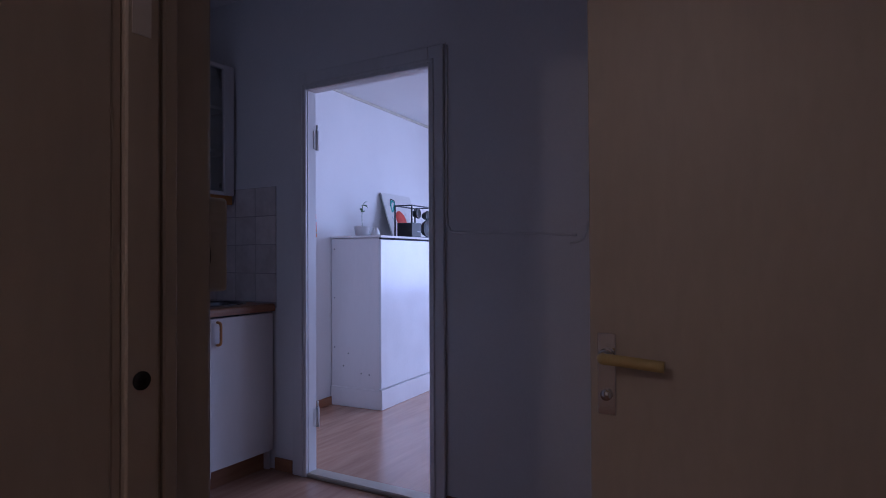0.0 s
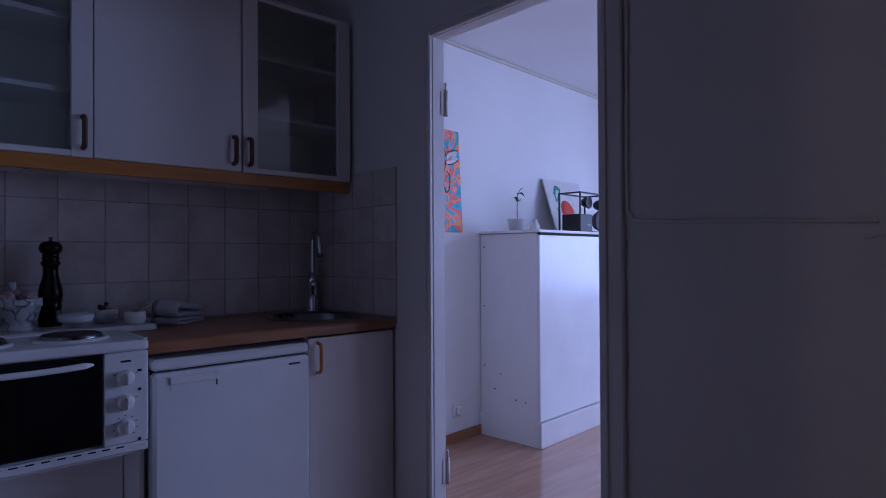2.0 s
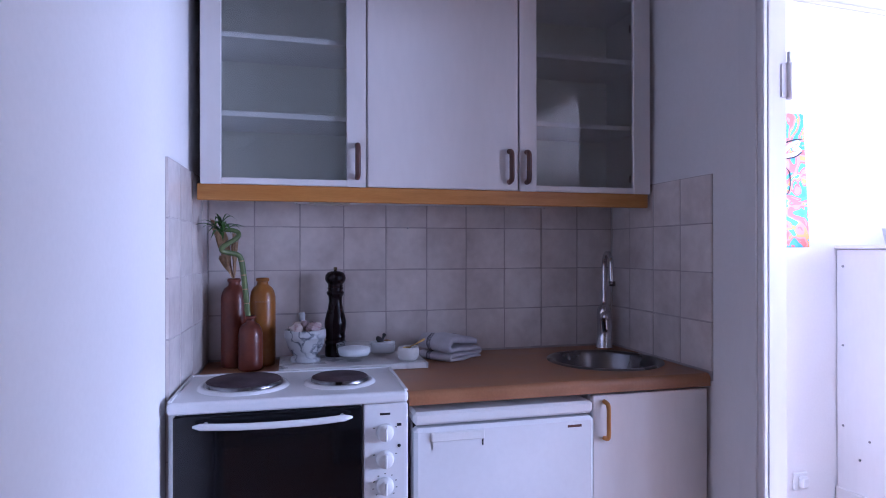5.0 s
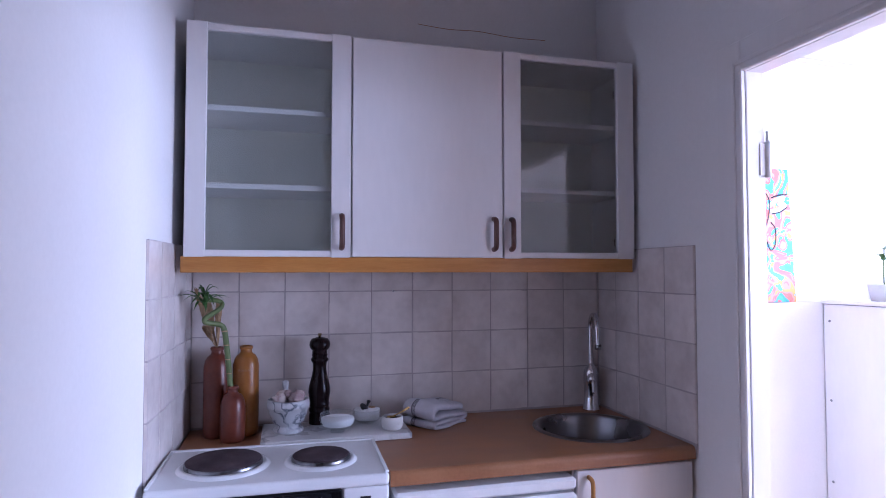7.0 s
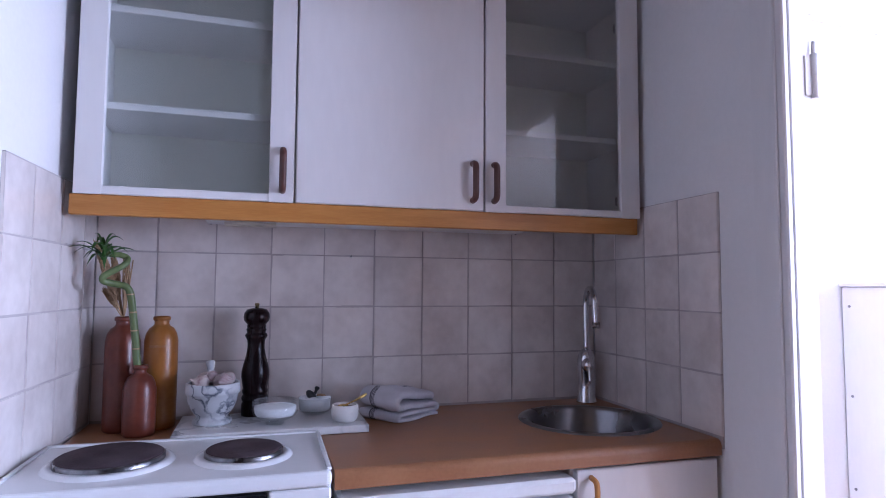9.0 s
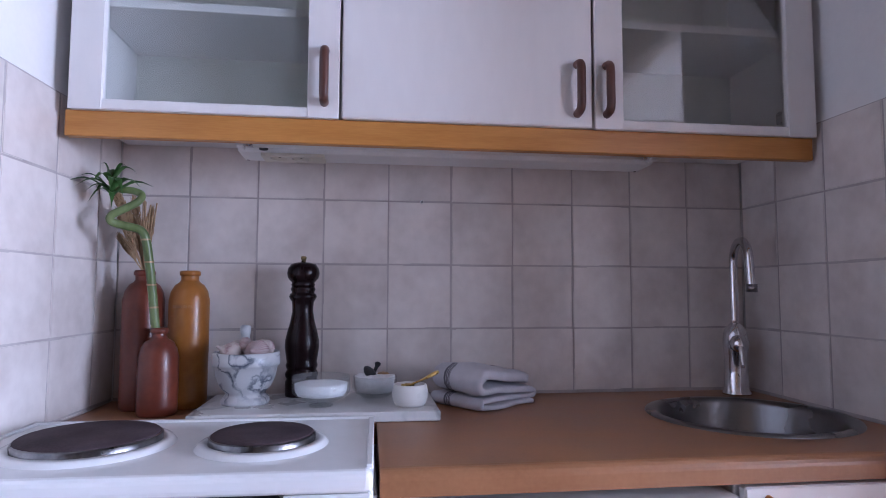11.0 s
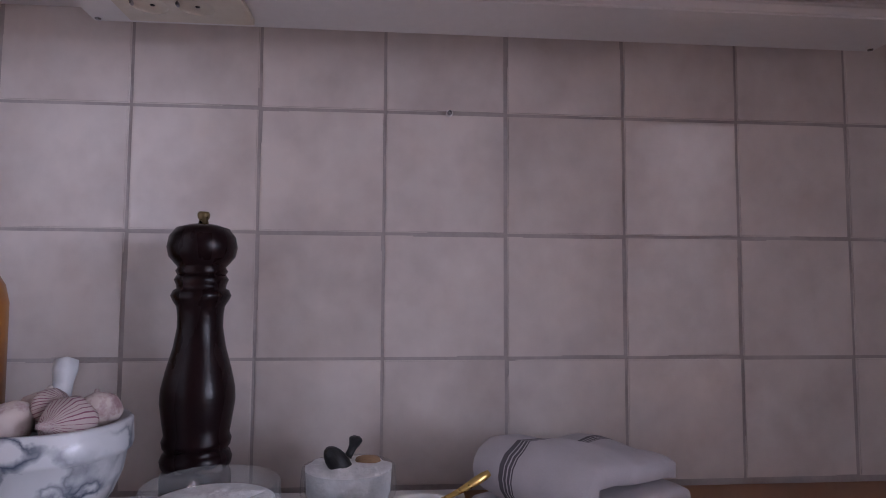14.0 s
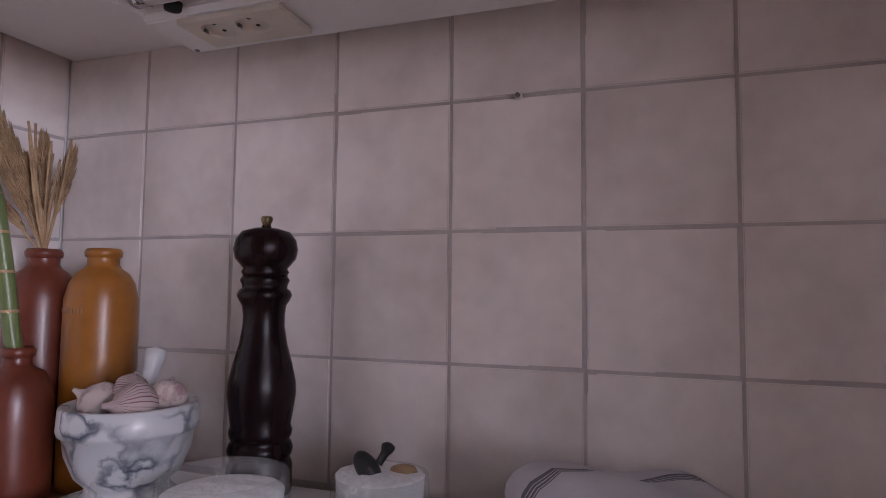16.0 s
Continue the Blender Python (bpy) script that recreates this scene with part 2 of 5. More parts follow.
# old cabinet glass; a pale diffuse film paints in the haze of reflections
HAZED = glassy("reflection_haze_glass", (0.97, 0.985, 0.975), 0.02, 1.5)
_g = HAZED.node_tree
_df, _tr, _nz, _mr = _g.nodes.new("ShaderNodeBsdfDiffuse"), _g.nodes.new("ShaderNodeMixShader"), _g.nodes.new("ShaderNodeTexNoise"), _g.nodes.new("ShaderNodeMapRange")
_nz.inputs["Scale"].default_value, _nz.inputs["Detail"].default_value = 7.0, 6
_mr.inputs["To Min"].default_value, _mr.inputs["To Max"].default_value = 0.05, 0.10
_df.inputs[0].default_value = (0.75, 0.77, 0.74, 1)
_last = next(q for q in _g.nodes if q.type == "MIX_SHADER" and q != _tr)
_g.links.new(_nz.outputs[0], _mr.inputs[0]), _g.links.new(_mr.outputs[0], _tr.inputs[0])
_g.links.new(_last.outputs[0], _tr.inputs[1]), _g.links.new(_df.outputs[0], _tr.inputs[2]), _g.links.new(_tr.outputs[0], _g.nodes["Material Output"].inputs[0])


# ---- building helpers ----
ORIGIN = {}


def box(bm, x0, x1, y0, y1, z0, z1, bevel=0.0, segments=1):
    made = bmesh.ops.create_cube(bm, size=1.0, matrix=Matrix.Translation(((x0 + x1) / 2, (y0 + y1) / 2, (z0 + z1) / 2)) @ Matrix.Diagonal((x1 - x0, y1 - y0, z1 - z0, 1)))
    if bevel:
        edges = {e for v in made["verts"] for e in v.link_edges}
        bmesh.ops.bevel(bm, geom=list(edges), offset=bevel, segments=segments, affect="EDGES", profile=0.5)


def lathe(bm, profile, centre=(0, 0, 0), segments=32, m=None):
    """Turns (radius, height) pairs about the z axis through centre. Radius 0 at an end closes it."""
    rings = []
    layer = bm.loops.layers.uv.verify()
    m = m or Matrix.Identity(4)
    for r, z in profile:
        if r <= 1e-6:
            rings.append([bm.verts.new(m @ Vector((0, 0, z)) + Vector(centre))])
        else:
            rings.append([bm.verts.new(m @ Vector((r * math.cos(2 * math.pi * k / segments), r * math.sin(2 * math.pi * k / segments), z)) + Vector(centre)) for k in range(segments)])
    for i, (a, b) in enumerate(zip(rings, rings[1:])):
        for k in range(segments):
            j = (k + 1) % segments
            loop = [a[k % len(a)], a[j % len(a)], b[j % len(b)], b[k % len(b)]]
            us = [k / segments, (k + 1) / segments, (k + 1) / segments, k / segments]
            seen, verts, uvs = set(), [], []
            for v, u in zip(loop, us):
                if v not in seen:
                    seen.add(v), verts.append(v), uvs.append(u)
            if len(verts) > 2:
                f = bm.faces.new(verts)
                f.smooth = True
                for lp, u in zip(f.loops, uvs):
                    lp[layer].uv = (u, i / len(rings))


def tube(bm, points, radius, segments=10, closed_ends=True):
    """A round bar along points; radius is one number or one per point."""
    points = [Vector(p) for p in points]
    radii = radius if isinstance(radius, (list, tuple)) else [radius] * len(points)
    rings, side = [], None
    for i, p in enumerate(points):
        way = (points[min(i + 1, len(points) - 1)] - points[max(i - 1, 0)]).normalized()
        if side is None:
            side = way.orthogonal().normalized()
        side = (side - way * side.dot(way)).normalized()
        up = way.cross(side)
        rings.append([bm.verts.new(p + radii[i] * (side * math.cos(2 * math.pi * k / segments) + up * math.sin(2 * math.pi * k / segments))) for k in range(segments)])
    for a, b in zip(rings, rings[1:]):
        for k in range(segments):
            f = bm.faces.new((a[k], a[(k + 1) % segments], b[(k + 1) % segments], b[k]))
            f.smooth = True
    if closed_ends:
        bm.faces.new(rings[0][::-1]), bm.faces.new(rings[-1])


def smooth_line(points, steps=8):
    """A soft curve through points."""
    p = [Vector(q) for q in points]
    p = [2 * p[0] - p[1]] + p + [2 * p[-1] - p[-2]]
    out = []
    for i in range(1, len(p) - 2):
        for s in range(steps):
            t = s / steps
            out.append(0.5 * (2 * p[i] + (p[i + 1] - p[i - 1]) * t + (2 * p[i - 1] - 5 * p[i] + 4 * p[i + 1] - p[i + 2]) * t * t + (3 * p[i] - p[i - 1] - 3 * p[i + 1] + p[i + 2]) * t ** 3))
    return out + [p[-2]]


def part(name, bm, mat, parent=None, label=""):
    """Links a bmesh as one mesh object, under a thing or part where one is given. Coordinates are the place's own."""
    bmesh.ops.recalc_face_normals(bm, faces=bm.faces[:])
    if parent is not None:
        bm.transform(Matrix.Translation(-ORIGIN[parent]))
    me = bpy.data.meshes.new(name)
    bm.to_mesh(me)
    bm.free()
    me.materials.append(mat)
    ob = new(name, me)
    if parent is not None:
        ob.parent = parent
        ORIGIN[ob] = ORIGIN[parent]
    else:
        ORIGIN[ob] = Vector((0, 0, 0))
    if label:
        ob["label"] = label
    return ob


def frame_ring(bm, x0, x1, y0, y1, z0, z1, left, right, low, high):
    """A flat frame standing in the y-z plane, with one opening."""
    rings = []
    for x in (x0, x1):
        for q in (((y0, z0), (y1, z0), (y1, z1), (y0, z1)), ((y0 + left, z0 + low), (y1 - right, z0 + low), (y1 - right, z1 - high), (y0 + left, z1 - high))):
            rings.append([bm.verts.new((x, y, z)) for y, z in q])
    ob_, ib, ot, it = rings
    for k in range(4):
        j = (k + 1) % 4
        for q in ((ob_[k], ob_[j], ib[j], ib[k]), (ot[k], ot[j], it[j], it[k]), (ob_[k], ob_[j], ot[j], ot[k]), (ib[k], ib[j], it[j], it[k])):
            bm.faces.new(q)
    bmesh.ops.recalc_face_normals(bm, faces=bm.faces[:])
    bmesh.ops.bevel(bm, geom=[e for e in bm.edges if e.calc_face_angle(0) > 1], offset=0.0022, segments=1, affect="EDGES")


def boxes(name, mat, parent, *rows, bevel=0.0, label=""):
    bm = bmesh.new()
    for r in rows:
        box(bm, *r, bevel=bevel)
    return part(name, bm, mat, parent, label)


def turned(name, mat, parent, profile, centre, segments=32, label="", m=None):
    bm = bmesh.new()
    lathe(bm, profile, centre, segments, m)
    return part(name, bm, mat, parent, label)


def bar(name, mat, parent, points, radius, segments=10, label=""):
    bm = bmesh.new()
    tube(bm, points, radius, segments)
    return part(name, bm, mat, parent, label)


def thing(name, base, label, category, group="", turn=None):
    ob = new(name)
    ob.empty_display_size = 0.05
    ORIGIN[ob] = Vector(base)
    ob.matrix_basis = (turn or Matrix.Identity(4)) @ Matrix.Translation(base)
    return tagged(ob, label, category, group)


def setting(name, mat, label, category, *rows, bevel=0.0, turn=None):
    ob = boxes(name, mat, None, *rows, bevel=bevel)
    if turn:
        ob.matrix_basis = turn
    return tagged(ob, label, category, kind="structure")


# ---- large structure ----
# x: out from the tiled kitchen wall, y: along it towards the living room, z: up
KTOP, LTOP = 2.52, 2.43
# the living room's long wall stands a few degrees off square
LEAN_LEFT = Matrix.Rotation(-math.atan(0.042), 4, "Z")  # the wall by the cooker opens outwards
SKEW = Matrix.Translation((0.352, 2.77, 0)) @ Matrix.Rotation(radians(3.5), 4, "Z") @ Matrix.Translation((-0.352, -2.77, 0))

setting("floor", FLOOR, "reddish beech laminate floor with a soft sheen", "floor", (-0.7, 7.3, -2.7, 6.0, -0.08, 0.0))
wall_back = setting("wall_back", PLASTER, "white painted plaster wall with pinkish tiles behind the worktop", "wall", (-0.16, -0.008, -0.5, 1.528, 0, KTOP))
wall_left = setting("wall_left", PLASTER, "white painted plaster wall beside the cooker", "wall", (-0.008, 1.66, -0.5, -0.008, 0, KTOP), turn=LEAN_LEFT)
OX0, OX1, OZ = 0.775, 1.565, 1.976
wall_door = setting("wall_door", PLASTER, "white painted plaster wall with a doorway to the living room", "wall",
                    (-0.40, OX0, 1.528, 1.586, 0, KTOP), (OX1, 7.15, 1.528, 1.586, 0, KTOP), (OX0, OX1, 1.528, 1.586, OZ, KTOP))
setting("wall_entry", PLASTER, "plain wall with the hall doorway", "wall",
        (1.66, 2.115, -0.56, -0.120, 0, KTOP), (3.075, 3.36, -0.56, -0.120, 0, KTOP), (2.115, 3.075, -0.56, -0.120, 2.08, KTOP))
setting("wall_east", PLASTER, "plain painted kitchen wall", "wall", (3.26, 3.36, -0.120, 1.528, 0, KTOP))
setting("ceiling_kitchen", CEILING, "white painted kitchen ceiling", "ceiling", (-0.16, 3.36, -0.56, 1.586, KTOP, KTOP + 0.1))
setting("wall_hall", PLASTER, "plain dim hall walls", "wall", (1.5, 1.6, -2.6, -0.56, 0, 2.45), (3.7, 3.8, -2.6, -0.56, 0, 2.45), (1.5, 3.8, -2.7, -2.6, 0, 2.45), (3.36, 3.8, -0.56, -0.46, 0, 2.45), (1.5, 1.66, -0.56, -0.5, 0, 2.45))
setting("ceiling_hall", CEILING, "white hall ceiling", "ceiling", (1.5, 3.8, -2.7, -0.46, 2.45, 2.52))
setting("wall_west", PLASTER, "white living room wall with a thicker lower part that forms a ledge", "wall",
        (-0.40, -0.165, 1.2, 6.2, 1.252, LTOP + 0.1), (-0.40, -0.10, 1.2, 6.2, 0, 1.252), turn=SKEW)
setting("wall_north", PLASTER, "white living room wall with a window", "wall",
        (-0.7, 1.15, 5.6, 5.75, 0, LTOP), (4.05, 4.65, 5.6, 5.75, 0, LTOP), (6.35, 7.15, 5.6, 5.75, 0, LTOP), (1.15, 4.05, 5.6, 5.75, 0, 0.65), (1.15, 4.05, 5.6, 5.75, 2.25, LTOP), (4.65, 6.35, 5.6, 5.75, 0, 0.65), (4.65, 6.35, 5.6, 5.75, 2.25, LTOP))
setting("wall_far_east", BOUNCE_GREY, "plain unseen living room wall, darkened to cut bounced light", "wall", (7.0, 7.15, 1.586, 5.6, 0, LTOP))
setting("ceiling_living", CEILING, "white living room ceiling", "ceiling", (-0.7, 7.15, 1.586, 5.75, LTOP, LTOP + 0.1))
# greyish strip added to draw the shade line between wall and ceiling
_shade_line = tagged(boxes("trim", OLD_PLASTIC, None, (-0.165, -0.150, 1.2, 6.1, LTOP - 0.022, LTOP - 0.001), bevel=0.003), "thin greyish strip drawing the cove's shade line under the ceiling", "moulding", kind="structure")
_shade_line.matrix_basis = SKEW
for nm, x0, x1, panes in (("window_1", 1.15, 4.05, 3), ("window_2", 4.65, 6.35, 2)):
    w = thing(nm, ((x0 + x1) / 2, 5.66, 0.65), "wide white framed living room window letting in daylight", "window")
    w["kind"] = "structure"
    for row in ((x0, x1, 5.63, 5.70, 0.65, 0.71), (x0, x1, 5.63, 5.70, 2.19, 2.25)):
        boxes("window_frame", FRAME_PAINT, w, row, bevel=0.004)
    step = (x1 - x0 - 0.06) / panes
    for k in range(panes + 1):
        boxes("window_frame", FRAME_PAINT, w, (x0 + k * step, x0 + k * step + 0.06, 5.63, 5.70, 0.71, 2.19), bevel=0.004)
        if k < panes:
            boxes("pane", PANE, w, (x0 + k * step + 0.06, x0 + (k + 1) * step, 5.66, 5.665, 0.71, 2.19)).visible_shadow = False

# doorway to the living room: lining, architrave, threshold, hinges
door_frame = thing("door_1", (1.17, 1.55, 0), "white painted doorway lining with moulded architrave, door taken off", "door frame")
door_frame["kind"] = "structure"
LX0, LX1, LZ = 0.805, 1.535, 1.948
boxes("lining", FRAME_PAINT, door_frame, (OX0, LX0, 1.53, 1.590, 0, OZ), (LX1, OX1, 1.53, 1.590, 0, OZ), (LX0, LX1, 1.53, 1.590, LZ, OZ), bevel=0.002)
for nm, row in (("architrave", (0.712, LX0 + 0.001, 1.510, 1.528, 0, 2.036)), ("architrave", (LX1 - 0.001, 1.612, 1.510, 1.528, 0, 2.036)), ("architrave", (LX0 + 0.001, LX1 - 0.001, 1.510, 1.528, LZ - 0.001, 2.036))):
    bm = bmesh.new()
    box(bm, *row, bevel=0.004)
    part(nm, bm, FRAME_PAINT, door_frame)
for row in ((LX0 - 0.030, LX0 - 0.017, 1.504, 1.511, 0, LZ + 0.03), (LX1 + 0.017, LX1 + 0.030, 1.504, 1.511, 0, LZ + 0.03), (LX0 - 0.017, LX1 + 0.017, 1.504, 1.511, LZ + 0.017, LZ + 0.03)):
    boxes("bead", FRAME_PAINT, door_frame, row, bevel=0.003)
boxes("threshold", OLD_PAINT, door_frame, (LX0, LX1, 1.515, 1.60, 0.0, 0.022), bevel=0.006, label="worn painted threshold")
for z in (1.70, 0.28):
    bm = bmesh.new()
    tube(bm, [(LX0 + 0.002, 1.596, z - 0.045), (LX0 + 0.002, 1.596, z + 0.055)], 0.009, 12)
    box(bm, LX0 - 0.02, LX0 + 0.003, 1.570, 1.594, z - 0.04, z + 0.05, bevel=0.001)
    tube(bm, [(LX0 + 0.002, 1.596, z + 0.055), (LX0 + 0.002, 1.596, z + 0.085)], 0.005, 8)
    part("hinge", bm, FRAME_PAINT, door_frame, "painted steel hinge pin")
tagged(boxes("baseboard", PLINTH, None, (0.585, 0.710, 1.512, 1.526, 0, 0.065), (1.614, 3.26, 1.512, 1.526, 0, 0.065), bevel=0.003), "brown wooden baseboard along the kitchen wall", "baseboard", kind="structure")
_sk = tagged(boxes("baseboard", PLINTH, None, (-0.098, -0.084, 1.70, 2.768, 0, 0.06), bevel=0.003), "orange-brown wooden baseboard in the living room", "baseboard", kind="structure")
_sk.matrix_basis = SKEW

# hairline cracks in the paint where the architrave meets the wall
for row in ((1.6130, 1.6150, 1.5265, 1.5288, 1.25, 2.044), (1.22, 1.606, 1.5265, 1.5288, 2.0375, 2.0392), (0.72, 1.02, 1.5265, 1.5288, 2.0370, 2.0385)):
    boxes("paint_crack", PLINTH, door_frame, row)

# fine crack in the plaster above the wall cabinets
bar("plaster_crack", PLINTH, wall_back, smooth_line([(-0.0078, 0.78, 2.330), (-0.0078, 0.90, 2.322), (-0.0078, 1.02, 2.326), (-0.0078, 1.16, 2.316), (-0.0078, 1.30, 2.318)], 4), 0.0012, 5)

# hall doorway with its rebated lining
hall_frame = thing("door_2", (2.64, -0.35, 0), "cream painted hall doorway lining with rebate and strike plate", "door frame")
hall_frame["kind"] = "structure"
boxes("lining", OLD_PAINT, hall_frame, (2.105, 2.184, -0.283, -0.236, 0, 2.06), (2.105, 2.176, -0.570, -0.297, 0, 2.06), (2.105, 2.174, -0.297, -0.283, 0, 2.06),
      (2.105, 2.172, -0.236, -0.225, 0, 2.06), (2.105, 2.178, -0.225, -0.203, 0, 2.06), (2.105, 2.128, -0.203, -0.110, 0, 2.06), bevel=0.0025)
boxes("lining", OLD_PAINT, hall_frame, (3.05, 3.085, -0.57, -0.117, 0, 2.06), (2.194, 3.05, -0.57, -0.117, 2.045, 2.08), bevel=0.0025)
boxes("architrave", OLD_PAINT, hall_frame, (2.040, 2.104, -0.120, -0.088, 0, 2.12), (3.06, 3.15, -0.120, -0.105, 0, 2.12), (2.190, 3.06, -0.120, -0.105, 2.05, 2.12), bevel=0.003)
# flat black disc painted in for the shade inside the strike hole
turned("strike_hole", GAP, hall_frame, [(0, 0), (0.0125, 0), (0.0125, 0.0015), (0, 0.0015)], (2.1845, -0.262, 0.939), 20, m=Matrix.Rotation(radians(90), 4, "Y"))
boxes("sticker", CERAMIC, hall_frame, (2.1842, 2.1852, -0.276, -0.249, 1.395, 1.53), label="torn paper sticker")

HINGE, FREE = Vector((3.258, 0.470, 0)), Vector((2.572, 0.462, 0))
_way = (FREE - HINGE).normalized()
_leaf_m = Matrix.Translation(HINGE) @ Matrix.Rotation(math.atan2(_way.y, _way.x), 4, "Z")
door_leaf = thing("door_leaf", (0, 0, 0), "cream painted flush hall door standing open", "door", turn=_leaf_m)
LW = (FREE - HINGE).length
boxes("panel", OLD_PAINT, door_leaf, (0, LW, -0.02, 0.02, 0.015, 2.03), bevel=0.003)
HX = LW - 0.034
handle = boxes("backplate", CHROME, door_leaf, (HX - 0.018, HX + 0.018, 0.02, 0.024, 0.788, 0.948), bevel=0.0015, label="worn chrome backplate")
bar("lever", YELLOW, handle, smooth_line([(HX, 0.024, 0.903), (HX, 0.058, 0.903), (HX - 0.03, 0.066, 0.903), (HX - 0.115, 0.064, 0.897)], 5), [0.010] * 6 + [0.011] * 10, 12, "pale yellow lever")
turned("spindle", CHROME, handle, [(0, 0), (0.016, 0), (0.016, 0.012), (0.011, 0.02), (0, 0.02)], (HX, 0.024, 0.903), 20, m=Matrix.Rotation(radians(-90), 4, "X"))
turned("turn_knob", CHROME, handle, [(0, 0), (0.011, 0), (0.011, 0.008), (0, 0.008)], (HX, 0.024, 0.828), 16, m=Matrix.Rotation(radians(-90), 4, "X"))

# pipe or cable trunking on the door wall
conduit = thing("cable", (1.65, 1.52, 1.2), "painted-over surface cable clipped along the door wall", "cable")
bar("run", PLASTER, conduit, smooth_line([(1.622, 1.524, 2.03), (1.621, 1.524, 1.6), (1.619, 1.524, 1.28), (1.632, 1.524, 1.228), (1.670, 1.524, 1.208), (1.9, 1.524, 1.199), (2.20, 1.524, 1.184)], 6), 0.0055, 8)
bar("loop", PLASTER, conduit, smooth_line([(2.175, 1.524, 1.150), (2.222, 1.524, 1.165), (2.238, 1.524, 1.20), (2.242, 1.522, 1.228), (2.270, 1.524, 1.250), (2.297, 1.524, 1.30), (2.302, 1.524, 1.45), (2.302, 1.524, 1.63)], 6), 0.005, 8)

# intercom by the hall door
phone = thing("door_phone", (2.03, -0.12, 1.04), "beige ribbed door phone with a black cord on the wall", "door phone")
bm = bmesh.new()
box(bm, 1.985, 2.082, -0.120, -0.036, 1.043, 1.203, bevel=0.006, segments=2)
body = part("body", bm, OLD_PLASTIC, phone)
for k in range(16):
    boxes("rib", OLD_PLASTIC, body, (2.078, 2.0845, -0.076, -0.044, 1.052 + 0.0085 * k, 1.056 + 0.0085 * k))
bar("cord", BLACK, phone, smooth_line([(2.088, -0.094, 1.165), (2.092, -0.084, 1.12), (2.092, -0.084, 1.09), (2.086, -0.098, 1.05)], 6), 0.0025, 8)
bell = thing("bell_box", (1.98, -0.12, 1.25), "small black box on the wall above the door phone", "bell")
boxes("case", BLACK, bell, (1.950, 2.006, -0.120, -0.012, 1.254, 1.287), bevel=0.004)
# unseen hall pendant, added as a fixture for the warm bulb
hall_lamp = thing("added_hall_lamp", (2.33, -2.35, 2.45), "unseen pendant lamp added for the hall's warm light", "lamp")
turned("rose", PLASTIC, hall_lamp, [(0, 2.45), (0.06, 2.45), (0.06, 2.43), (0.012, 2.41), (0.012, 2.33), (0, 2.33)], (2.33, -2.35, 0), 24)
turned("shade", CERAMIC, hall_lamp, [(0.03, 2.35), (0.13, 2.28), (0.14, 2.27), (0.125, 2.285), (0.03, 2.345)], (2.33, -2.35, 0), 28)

# ---- kitchen ----
CT = 0.863  # worktop height


def slab_with_hole(bm, x0, x1, y0, y1, z0, z1, cx, cy, r, n=48):
    angles = sorted({2 * math.pi * k / n for k in range(n)} | {math.atan2(y - cy, x - cx) % (2 * math.pi) for x in (x0, x1) for y in (y0, y1)})
    inner, outer = [], []
    for a in angles:
        c, s = math.cos(a), math.sin(a)
        d = min(((x1 - cx) / c if c > 1e-9 else (x0 - cx) / c if c < -1e-9 else 9), ((y1 - cy) / s if s > 1e-9 else (y0 - cy) / s if s < -1e-9 else 9))
        inner.append((cx + r * c, cy + r * s)), outer.append((cx + d * c, cy + d * s))
    rows = [[bm.verts.new((*p, z)) for p in ring] for ring in (inner, outer) for z in (z0, z1)]
    ib, it, ob_, ot = rows
    k = len(angles)
    for i in range(k):
        j = (i + 1) % k
        for q in ((it[i], it[j], ot[j], ot[i]), (ib[i], ib[j], ob_[j], ob_[i]), (ib[i], ib[j], it[j], it[i]), (ob_[i], ob_[j], ot[j], ot[i])):
            bm.faces.new(q)


def d_handle(parent, mat, x, y, z0, z1, label, r=0.007, out=0.028):
    pts = smooth_line([(x - 0.002, y, z0), (x + out * 0.75, y, z0 + 0.004), (x + out, y, z0 + 0.018), (x + out, y, (z0 + z1) / 2), (x + out, y, z1 - 0.018), (x + out * 0.75, y, z1 - 0.004), (x - 0.002, y, z1)], 5)
    return bar("handle", mat, parent, pts, r, 10, label)


